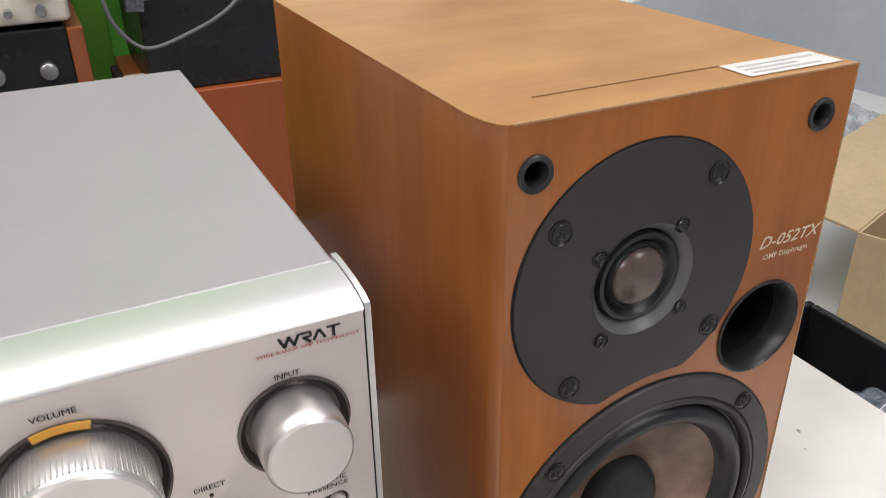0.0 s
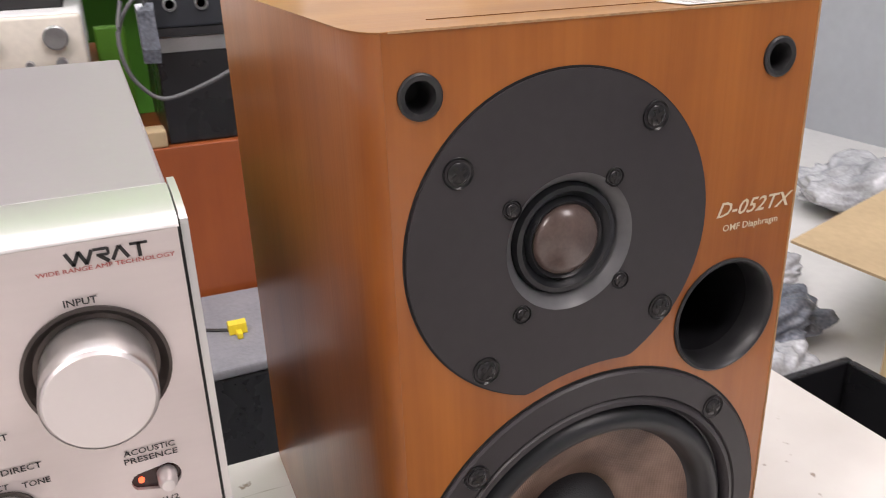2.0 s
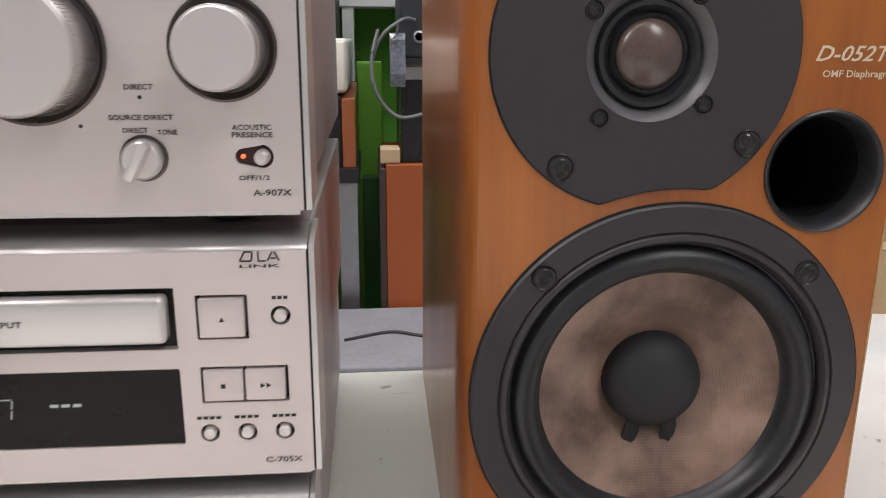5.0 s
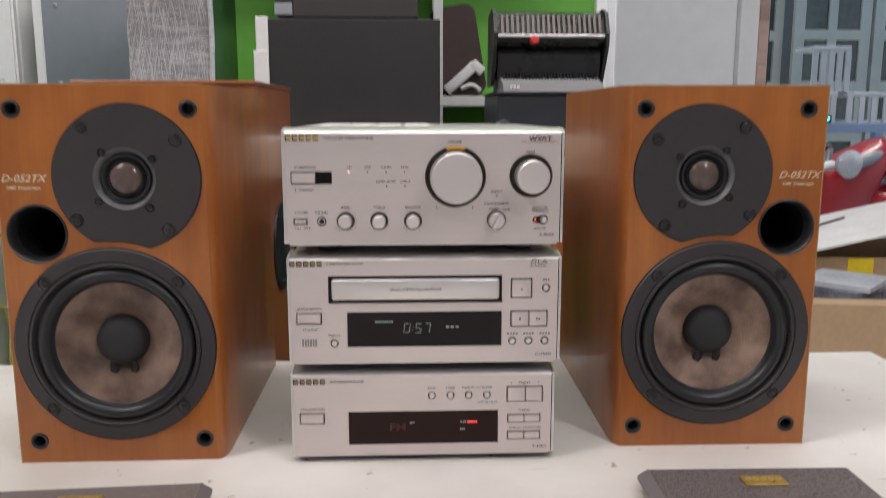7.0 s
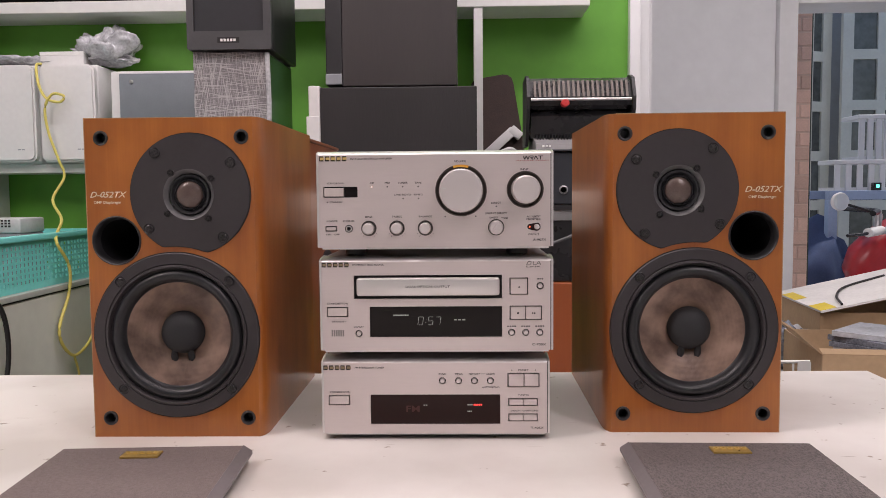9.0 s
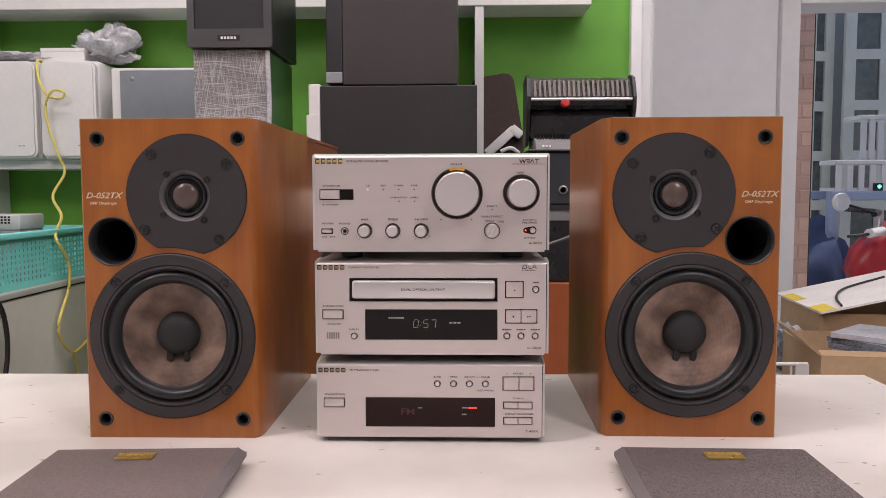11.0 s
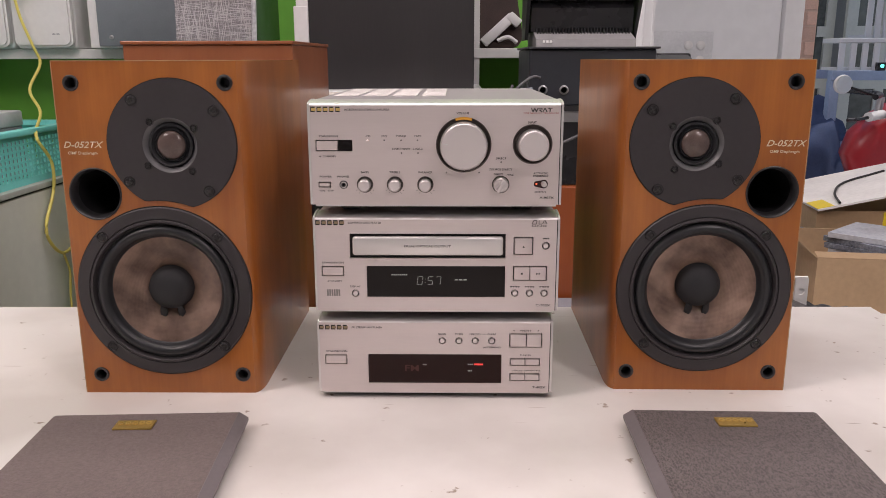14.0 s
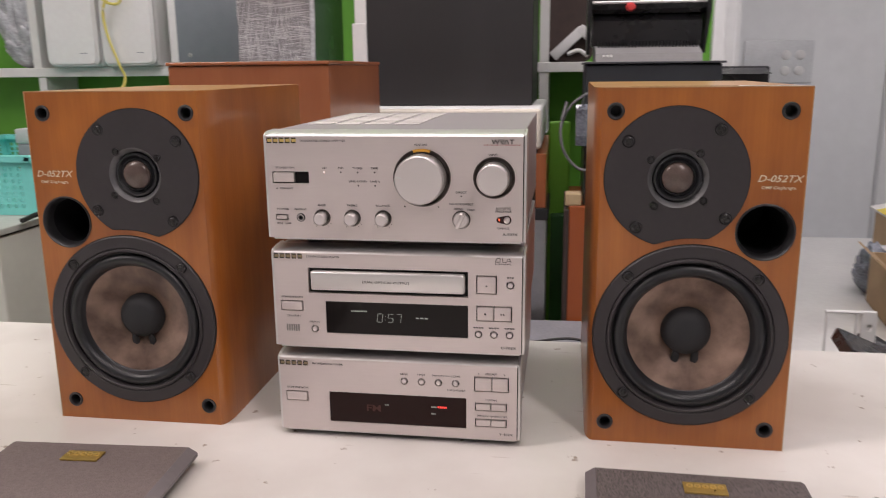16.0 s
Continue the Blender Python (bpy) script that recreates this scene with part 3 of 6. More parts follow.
    part("surround", lathe([(0.0602, 0.0014), (0.0594, 0.0016), (0.0580, -0.0010), (0.0560, -0.0026), (0.0536, -0.0030), (0.0512, -0.0018), (0.0494, 0.0016), (0.0484, 0.0044), (0.0476, 0.0052)], 0, 0, wz, 88), rubber, wf, "black rubber roll", True)
    part("cone", lathe([(0.0484, 0.0050), (0.0400, 0.0082), (0.0300, 0.0128), (0.0190, 0.0186)], 0, 0, wz, 80), cone, wf, "brown lacquered cone", True)
    part("dust_cap", lathe([(0.0198, 0.0186), (0.0197, 0.0160), (0.0186, 0.0118), (0.0160, 0.0084), (0.0118, 0.0060), (0.0064, 0.0047), (0, 0.0043)], 0, 0, wz, 48), cap_dark, wf, "black felt dust cap", True)
    for sx in (-1, 1):
        part("lead_seal", merge(bmesh.new(), lump(0.0034, 0.0078, 0.0036, 0.25, 2.0, sx + 3.0, 2), pose(sx * 0.0078, 0.0160, wz - 0.0215, 108, 0, 0)), cap_dark, wf, "", True)
    for sx in (-1, 1):
        for sz in (-1, 1):
            screw(sx * 0.0491, wz + sz * 0.0488, 0.0046, wf, -0.0022)
    # reflex port
    pt = part("port", lathe([(0.0222, 0.0006), (0.0222, -0.0008), (0.0214, -0.0012), (0.0203, -0.0002), (0.0192, 0.006), (0.0188, 0.010)], px, 0, pz, 56), socket_black, sp, "black flared reflex port", True)
    part("port_tube", lathe([(0.0188, 0.0098), (0.0186, 0.095), (0, 0.095)], px, 0, pz, 48), port_black, pt, "", True)
    for a, b in sockets:
        part("grille_socket", lathe([(0.0066, 0.0004), (0.0066, -0.0007), (0.0060, -0.0011), (0.0046, -0.0007), (0.0041, 0.0006), (0.0040, 0.012), (0, 0.012)], a, 0, b, 28), socket_black, sp, "", True)
    lettering("D-052TX", 0.0588 * m, 0.2205, 0.0052, sp, ink_cream, -0.0004, 0.0335, slant=0.35)
    lettering("OMF Diaphragm", 0.0588 * m, 0.2138, 0.0024, sp, ink_cream, -0.0004, 0.0245)
    return sp


left_sp = hi_fi_speaker(-0.2295, 0.1875, -1, cone_plain, 0.3, "cherry-veneered two-way bookshelf loudspeaker without its grille")
right_sp = hi_fi_speaker(0.2375, 0.1995, 1, cone_woven, -0.4, "cherry-veneered bookshelf loudspeaker with a paper label on top")
bm = box(0.028, 0.074, 0.004, 0.020, 0.2890, 0.2892)
sticker = part("sticker", bm, mat("worn_paper", (0.66, 0.64, 0.61), 0.65, 0, 0.16, 90), right_sp, "torn white paper label")
for y0, x1 in ((0.0065, 0.066), (0.0105, 0.058), (0.0145, 0.070)):
    part("printed_line", box(0.032, x1, y0, y0 + 0.0016, 0.28922, 0.28930), mat("faded_print", (0.42, 0.40, 0.40), 0.7), sticker)
part("top_scratch", box(-0.052, 0.03, 0.0205, 0.0213, 0.28875, 0.28895), mat("scratch_line", (0.20, 0.09, 0.03), 0.7), right_sp)


# ---- grilles lying on the bench ----
gold_dull = mat("dull_gilt", (0.50, 0.34, 0.10), 0.30, 0.6, 0.15, 120)
edge_grey = mat("grille_edge_plastic", (0.155, 0.135, 0.138), 0.5, 0, 0.1, 30)


def grille_cover(x, y, m, cloth, rz, label):
    """Padded cloth grille frame, 0.154 x 0.284, on four short pegs; one long edge is chamfered like the cabinet's."""
    W, L = 0.0765, 0.284
    g = thing("speaker_grille", x, y, TABLE, label, "speaker grille", rz, "removed grilles")
    # cross-section in x and z, drawn out along y, with rounded ends
    sec = [(-W, 0.0075), (-W, 0.0105), (-W + 0.0065, 0.0150), (W - 0.0016, 0.0150), (W, 0.0138), (W, 0.0062), (W - 0.002, 0.005), (-W + 0.003, 0.005)]
    bm = bmesh.new()
    rows = []
    for yy, inset, drop in ((0, 0.0026, 0.0022), (-0.0012, 0.0006, 0.0006), (-0.004, 0, 0), (-L + 0.004, 0, 0), (-L + 0.0012, 0.0006, 0.0006), (-L, 0.0026, 0.0022)):
        rows.append([bm.verts.new((m * (u - math.copysign(inset, u)), yy, 0.010 + (w - 0.010) * (1 - drop / 0.005))) for u, w in sec])
    for a, b in zip(rows, rows[1:]):
        for k in range(len(sec)):
            bm.faces.new((a[k], a[(k + 1) % len(sec)], b[(k + 1) % len(sec)], b[k]))
    bm.faces.new(rows[0]), bm.faces.new(rows[-1][::-1])
    bm2 = bm
    part("cloth_frame", bm2, cloth, g)
    for sx in (-0.063, 0.063):
        for yy in (-0.016, -L + 0.016):
            part("peg", lathe([(0, 0), (0.0036, 0), (0.0040, 0.001), (0.0040, 0.0052), (0, 0.0052)], sx, yy, 0, 14, axis="Z"), socket_black, g, "", True)
    rim = [(-W - 0.0004, 0.0078), (-W - 0.0004, 0.0106), (-W + 0.0068, 0.0154), (-W + 0.0072, 0.0150), (-W + 0.001, 0.0100), (-W + 0.0006, 0.0078)]
    bm = bmesh.new()
    a, b = [bm.verts.new((m * u, -0.0025, w)) for u, w in rim], [bm.verts.new((m * u, -L + 0.0025, w)) for u, w in rim]
    for k in range(len(rim)):
        bm.faces.new((a[k], a[(k + 1) % 6], b[(k + 1) % 6], b[k]))
    bm.faces.new(a), bm.faces.new(b[::-1])
    part("edge_strip", bm, edge_grey, g, "smooth grey chamfered edge")
    badge = part("badge", box(-0.0148 + 0.0055 * m, 0.0148 + 0.0055 * m, -0.0310, -0.0165, 0.0150, 0.0166, 0.0005), gold_dull, g, "gilt maker's plate")
    bm = bmesh.new()
    for k in range(5):
        merge(bm, lathe([(0.0024, 0.0166), (0.0024, 0.0173), (0.0014, 0.0173), (0.0014, 0.0166)], -0.0105 + 0.0055 * m + k * 0.0053, -0.0225, 0, 12, axis="Z"))
    part("raised_mark", bm, gold, badge, "", True)
    return g


grille_cover(-0.2208, 0.1140, -1, fabric, 3.2, "grey-brown cloth speaker grille with a gilt badge, lying flat")
grille_cover(0.2340, 0.1250, 1, fabric_worn, -1.0, "coarse grey cloth speaker grille with a gilt badge, lying flat")


# ---- the three silver components ----
def component(name, x0, x1, y0, depth, z0, h, label, holes, cat, lip=0.0042):
    """Metal case with a thick aluminium front: faceplate with real openings, rounded top lip, end caps, cover, feet."""
    c = thing(name, 0.5 * (x0 + x1), y0, z0, label, cat, 0, "component stack")
    c.scale = (STACK_SIZE,) * 3
    w = (x1 - x0) / 2
    part("faceplate", plate(rect(-w + 0.0020, w - 0.0026, 0.0, h), holes, 0.0, 0.0035), silver, c, "satin aluminium front")
    part("recess", box(-w + 0.004, w - 0.004, 0.0036, 0.006, 0.002, h - 0.002), gap_black, c)
    prof = [(0.0, h + 0.0001)] + [(0.023 * (1 - math.cos(a)), h + lip * math.sin(a)) for a in [radians(q) for q in (12, 25, 40, 55, 70, 82, 90)]] + [(0.023, h - 0.004), (0.0036, h - 0.004), (0.0036, h + 0.0001)]
    part("top_lip", prism_x(prof[:-2] + [(0.0037, h - 0.004), (0.0037, h + 0.0001)], -w + 0.0022, w - 0.0022), silver_lip, c, "", True)
    cap = [(0.0006, 0.0)] + [(0.0006, h)] + [(0.023 * (1 - math.cos(a)) + 0.0004, h + lip * math.sin(a) + 0.0003) for a in [radians(q) for q in (15, 35, 60, 90)]] + [(0.028, h + lip), (0.028, 0.0)]
    part("seam", box(w - 0.0027, w - 0.0017, 0.0009, 0.0034, 0.0, h + 0.0008), gap_black, c)
    for a, b in ((-w, -w + 0.0018), (w - 0.0018, w)):
        part("end_cap", prism_x(cap, a, b), silver_lip, c, "", True)
    part("cover", box(-w + 0.002, w - 0.002, 0.0232, depth, 0.004, h + lip - 0.0003, 0.0012), cover_grey, c, "grey painted metal cover")
    bm = box(-w + 0.004, w - 0.004, 0.002, 0.0035, -0.0018, -0.0002)
    part("bottom_edge", bm, silver_lip, c)
    for fx in (-w + 0.03, w - 0.03):
        for fy in (0.035, depth - 0.035):
            part("foot", lathe([(0, -FOOT[name]), (0.009, -FOOT[name]), (0.010, -FOOT[name] + 0.001), (0.010, 0.0042), (0, 0.0042)], fx, fy, 0, 20, axis="Z"), socket_black, c, "", True)
    return c


STACK_SIZE = 0.986
FOOT = {"amplifier": 0.00877, "compact_disc_player": 0.00762, "radio_tuner": 0.00608}


def knob(cx, cz, r, ring, reach, parent, mark=None, ridged=False, name="knob", dish=0.0014):
    """Turned knob in a dished ring; mark is the angle of its pointer line."""
    part("knob_ring", lathe([(ring, 0.0002), (ring, -0.0006), (ring - 0.0008, -0.0008), (ring * 0.97 - 0.0008, 0.0), (r + (ring - r) * 0.35, dish), (r * 0.6, dish + 0.0004)], cx, 0, cz, 64), knob_ring_mat, parent, "dark dished ring", True)
    k = part(name, lathe([(r * 1.01, dish), (r * 1.01, -reach * 0.55), (r, -reach + 0.0012), (r - 0.0003, -reach + 0.0006)], cx, 0, cz, 72), knob_side, parent, "spun aluminium knob", True)
    part("knob_face", lathe([(r - 0.0002, -reach + 0.0009), (r - 0.0011, -reach), (r * 0.5, -reach), (0, -reach)], cx, 0, cz, 72), knob_metal, k, "", True)
    if mark is not None:
        b = box(r * 0.70, r * 0.95, -reach - 0.0006, -reach + 0.0004, -0.0003, 0.0003)
        part("pointer", merge(bmesh.new(), b, pose(cx, 0, cz, 0, -mark, 0)), plastic_white, k)
    if ridged:
        bm = bmesh.new()
        for q in range(90):
            b = box(r * 1.005, r * 1.02, -reach + 0.002, -0.001, -0.00022, 0.00022)
            merge(bm, b, pose(cx, 0, cz, 0, q * 4, 0))
        part("knurling", bm, knob_side, k, "", False, "stuff")
    return k


knob_ring_mat = mat("bronze_ring", (0.105, 0.088, 0.082), 0.28, 0.7, 0.03, 60, rvar=0.02)


def key_button(x0, x1, z0, z1, parent, proud=0.0012, name="button", outer="both"):
    g = 0.0010
    return part(name, box(x0 + (g if outer != "right" else 0.0002), x1 - (g if outer != "left" else 0.0002), -proud, 0.0036, z0 + g, z1 - g, 0.0005), silver, parent, "silver push button", True)


def round_button(cx, cz, r, parent, name="round_button"):
    return part(name, lathe([(r * 0.66, 0.0036), (r * 0.66, -0.0006), (r * 0.55, -0.0012), (0, -0.0013)], cx, 0, cz, 28), knob_metal, parent, "", True)


def triangle(cx, cz, s, turn, parent, y=-0.0016):
    bm = bmesh.new()
    vs = [bm.verts.new((cx + s * math.cos(radians(turn + q)), y, cz + s * math.sin(radians(turn + q)))) for q in (90, 210, 330)]
    bm.faces.new(vs)
    return part("printed_mark", bm, ink, parent)


Y_STACK = 0.1770
# amplifier: 0.209 wide
S = 0.500495e-3
AX, AZ = (lambda u: (u - 771.5) * S), (lambda v: (439 - v) * S)
AH = 0.08180
a_holes = [rect(AX(574), AX(635), AZ(350), AZ(331), 0.0006), rect(AX(576.5), AX(597.5), AZ(410.3), AZ(400.5), 0.0004)]
a_knobs = [(818.3, 339.3, 37.7, 45.5), (931.3, 338.3, 24.6, 32.5), (654.3, 405, 10.2, 13.6), (704.3, 405, 10.2, 13.6), (754.7, 405, 10.2, 13.6), (880, 404.7, 12.6, 14.2)]
a_holes += [circle(AX(u), AZ(v), (ring - 0.8) * S, 48) for u, v, r, ring in a_knobs]
a_holes += [circle(AX(618.7), AZ(405.3), 6.8 * S, 28)]
pill = [(AX(940) + 5.2 * S * math.cos(radians(q)), AZ(404.3) + 5.2 * S * math.sin(radians(q))) for q in range(110, 260, 25)] + [(AX(951) + 7.6 * S * math.cos(radians(q)), AZ(404.3) + 7.6 * S * math.sin(radians(q))) for q in range(-85, 90, 20)]
a_holes.append(pill)
amp = component("amplifier", -0.09973, 0.11006, Y_STACK, 0.2700, 0.9525, AH, "compact silver stereo amplifier, switched on, at the stack's top", a_holes, "amplifier")
knob(AX(818.3), AZ(339.3), 37.7 * S, 45.5 * S, 0.0165, amp, 172, True, "volume_knob")
knob(AX(931.3), AZ(338.3), 24.6 * S, 32.5 * S, 0.0150, amp, None, False, "input_knob")
for u in (654.3, 704.3, 754.7):
    knob(AX(u), AZ(405), 10.2 * S, 13.6 * S, 0.0095, amp, 90, False, "tone_knob", 0.0012)
    bm = bmesh.new()
    for q in (215, 235, 305, 325):
        merge(bm, box(15.5 * S, 18.5 * S, -0.0003, -0.0001, -0.0001, 0.0001), pose(AX(u), 0, AZ(405), 0, -q, 0))
    part("scale_marks", bm, ink, amp)
dk = knob(AX(880), AZ(404.7), 12.4 * S, 14.4 * S, 0.0055, amp, None, False, "selector_knob", 0.001)
part("grip_bar", merge(bmesh.new(), box(-11.8 * S, 11.8 * S, -0.0115, -0.0050, -0.0015, 0.0015, 0.0008), pose(AX(880), 0, AZ(404.7), 0, -62, 0)), knob_metal, dk, "", True)
part("orange_marker", merge(bmesh.new(), plate([((41.2 + 4.3 * o) * S * math.cos(radians(q)), (41.2 + 4.3 * o) * S * math.sin(radians(q))) for o, qs in ((1, range(72, 110, 4)), (0, range(108, 70, -4))) for q in qs], [], -0.0011, -0.0007), pose(AX(818.3), 0, AZ(339.3))), mat("amber_marker", (0.75, 0.38, 0.05), 0.4), amp)
key_button(AX(574), AX(612.5), AZ(350), AZ(331), amp)
part("dark_window", box(AX(613), AX(634.4), 0.0004, 0.0036, AZ(349.5), AZ(331.5)), window_black, amp)
key_button(AX(576.5), AX(597.5), AZ(410.3), AZ(400.5), amp)
part("headphone_jack", lathe([(6.8 * S, 0.001), (6.8 * S, -0.0008), (5.6 * S, -0.0011), (4.2 * S, -0.0006), (3.9 * S, 0.0002), (2.8 * S, 0.0002), (2.6 * S, 0.0034), (0, 0.0034)], AX(618.7), 0, AZ(405.3), 32), screw_black, amp, "", True)
part("jack_ring", lathe([(5.4 * S, -0.0010), (5.0 * S, -0.0014), (3.9 * S, -0.0014), (3.6 * S, -0.0008)], AX(618.7), 0, AZ(405.3), 28), knob_metal, amp, "", True)
part("pill_recess", plate(pill, [], 0.0012, 0.0030, True), mat("dark_maroon_plastic", (0.03, 0.008, 0.008), 0.25), amp)
part("indicator_lamp", lathe([(1.5 * S, 0.0012), (1.3 * S, 0.0004), (0, 0.0)], AX(939.5), 0, AZ(404.3), 16), lit_amber, amp, "lit orange lamp", True)
part("toggle", lathe([(4.8 * S, 0.0012), (4.6 * S, -0.0030), (3.2 * S, -0.0046), (0, -0.0050)], AX(951.6), 0, AZ(404.3), 24), knob_metal, amp, "", True)
for u, v, lit in ((660, 331.7, 1), (687.7, 331.7, 0), (715.3, 331.7, 0), (742.5, 331.7, 0), (715.7, 352.7, 0), (743, 352.7, 0), (880.3, 367.7, 0), (581, 358.3, 0), (790, 385, 0), (844, 385, 0)):
    part("indicator", lathe([(1.3 * S, 0.0004), (1.2 * S, -0.0003), (0, -0.0004)], AX(u), 0, AZ(v), 12), lit_cd if lit else gap_black, amp, "lit source lamp" if lit else "")
for s_, u, v, hh, ww in (("STANDBY/ON", 596, 325, 1.5, 31), ("STANDBY", 597, 358.3, 1.4, 22), ("CD", 661, 325, 1.5, 8), ("MD", 688, 325, 1.5, 9), ("TUNER", 715.3, 325, 1.5, 17), ("TAPE", 742.5, 325, 1.5, 12), ("LINE-1/DVD", 715, 346, 1.5, 29), ("LINE-2", 743, 346, 1.5, 15),
                         ("POWER", 589, 392, 1.5, 20), ("PHONES", 618.5, 392, 1.5, 20), ("ON   OFF", 590, 415.7, 1.4, 24), ("BASS", 654.3, 384.7, 1.6, 13), ("TREBLE", 704.3, 384.7, 1.6, 18), ("BALANCE", 754.7, 384.7, 1.6, 23), ("VOLUME", 817, 288, 1.7, 21), ("INPUT", 930, 303, 1.7, 14),
                         ("DIRECT", 880, 361.7, 1.6, 17), ("SOURCE DIRECT", 880, 380, 1.6, 38), ("DIRECT", 876, 387.7, 1.5, 15), ("TONE", 895, 389, 1.5, 12), ("ACOUSTIC", 946, 386.2, 1.6, 24), ("PRESENCE", 946, 390.8, 1.6, 25), ("OFF/1/2", 946, 417.7, 1.5, 19), ("A-907X", 956.7, 427.3, 2.0, 24)):
    lettering(s_, AX(u), AZ(v), hh * 1e-3, amp, ink, -0.0003, ww * S)
lettering("INTEGRATED STEREO AMPLIFIER", AX(660), AZ(282.2), 0.0016, amp, ink, -0.0003, 74 * S)
bars(AX(567.8), AX(618.6), AZ(281.5), 0.0044, 5, amp, ink, -0.0003, "mark_outline")
bars(AX(569.4), AX(619.4), AZ(281.5), 0.0024, 5, amp, gold, -0.0006, "maker_mark")
# technology mark: plain angular strokes with a thin red line of print below
MU, MV = (lambda u: AX(945 + (u - 948.5) * 0.76)), (lambda v: AZ(282.4 + (v - 278.5) * 0.76))
for u, v, tilt, ln in ((928, 279, -25, 0.0017), (931.5, 279, 25, 0.0017), (935, 279, -25, 0.0017), (938.5, 279, 25, 0.0017), (946.5, 281.3, -50, 0.0012), (953, 279, 28, 0.0017), (957.5, 279, -28, 0.0017), (966, 279, 0, 0.0017)):
    part("mark_stroke", merge(bmesh.new(), box(-0.0004, 0.0004, -0.0003, -0.0001, -ln, ln), pose(MU(u), 0, MV(v), 0, tilt, 0)), ink, amp)
for u0, u1, v in ((961, 971, 275.2), (941, 949, 275.2), (942.5, 949, 278.8)):
    part("mark_stroke", box(MU(u0), MU(u1), -0.0003, -0.0001, MV(v) - 0.0003, MV(v) + 0.0003), ink, amp)
part("mark_side", box(MU(948.2), MU(949.8), -0.00032, -0.0001, MV(279), MV(275)), ink, amp)
lettering("WIDE RANGE AMP TECHNOLOGY", AX(944), AZ(287.8), 0.0010, amp, ink_red, -0.0003, 58 * S)
# ventilation slots in the amplifier's cover, their reflections put in as paler metal
for gx, n in ((-0.083, 1), (-0.0565, 1), (-0.030, 1), (-0.0035, 1)):
    bm = bmesh.new()
    for q in range(9):
        box(gx - 0.011, gx + 0.011, 0.081 + q * 0.019, 0.0915 + q * 0.019, AH + 0.0040, AH + 0.0048, 0.0003, 1, bm=bm)
    part("vent_row", bm, mat("vent_reflection_metal", (0.66, 0.63, 0.61), 0.35, 0.4), amp)

# compact disc player
S = 0.502676e-3
CX, CZ = (lambda u: (u - 774.5) * S), (lambda v: (620.5 - v) * S)
CH = 0.07981
tray, disp = rect(CX(628), CX(891.7), CZ(528), CZ(485.7)), rect(CX(655.7), CX(891.7), CZ(596.7), CZ(541.7), 0.0008)
c_rects = [(579, 617.7, 542, 560), (904.7, 938, 491, 521.7), (904.7, 933, 541, 567), (933.6, 962.3, 541, 567)]
c_round = [(636, 590, 6.4), (959, 506, 6.6), (908.3, 589, 6.4), (933.3, 589, 6.4), (958.3, 589, 6.4)]
c_holes = [tray, disp, rect(CX(579), CX(617.7), CZ(560), CZ(542), 0.0005), rect(CX(904.7), CX(938), CZ(521.7), CZ(491), 0.0005), rect(CX(904.7), CX(962.3), CZ(567), CZ(541), 0.0005)]
c_holes += [circle(CX(u), CZ(v), r * S, 24) for u, v, r in c_round]
cd = component("compact_disc_player", -0.09874, 0.11006, Y_STACK, 0.2610, 0.8610, CH, "compact silver disc player with a lit display, below the amplifier", c_holes, "disc player")
part("disc_tray", box(CX(633.5), CX(887), -0.0040, 0.0036, CZ(522), CZ(490), 0.0022, 3), silver_lip, cd, "polished silver tray front", True)
part("display_window", box(CX(656.2), CX(891.2), 0.0006, 0.0036, CZ(596.2), CZ(542.2)), window_black, cd, "black display window")
for u0, u1, v0, v1 in c_rects:
    key_button(CX(u0), CX(u1), CZ(v1), CZ(v0), cd, outer="left" if (u0, v0) == (904.7, 541) else ("right" if u0 == 933.6 else "both"))
for u, v, r in c_round:
    round_button(CX(u), CZ(v), r * S, cd)
triangle(CX(921.5), CZ(507.5), 0.0011, 0, cd)
box_bm = box(CX(918), CX(921), -0.0016, -0.0014, CZ(555.5), CZ(552.5))
part("printed_mark", box_bm, ink, cd)
triangle(CX(945), CZ(554), 0.0011, -90, cd), triangle(CX(949), CZ(554), 0.0011, -90, cd)


def seven_segments(text, u, w, h, parent, material, y=0.0003):
    """Slanted seven-segment figures."""
    on = {"0": "abcdef", "1": "bc", "2": "abdeg", "3": "abcdg", "4": "bcfg", "5": "acdfg", "7": "abc", "8": "abcdefg", "9": "abcdfg"}
    seg = {"a": (0.12, 0.88, 0.96, 1.0), "g": (0.12, 0.88, 0.48, 0.52), "d": (0.12, 0.88, 0.0, 0.04), "f": (0, 0.08, 0.54, 0.96), "b": (0.92, 1.0, 0.54, 0.96), "e": (0, 0.08, 0.04, 0.46), "c": (0.92, 1.0, 0.04, 0.46)}
    bm, x = bmesh.new(), u
    cw = h * 0.62
    for ch in text:
        if ch == ":":
            for k in (0.3, 0.7):
                box(x, x + h * 0.07, y - 0.0001, y, w + h * (k - 0.035), w + h * (k + 0.035), bm=bm)
            x += h * 0.3
            continue
        for s_ in on[ch]:
            a, b, c, d = seg[s_]
            box(x + a * cw, x + b * cw, y - 0.0001, y, w + c * h, w + d * h, bm=bm)
        x += cw + h * 0.28
    for v in bm.verts:
        v.co.x += (v.co.z - w) * 0.14
    return part("lit_time", bm, material, parent, "pale glowing figures")


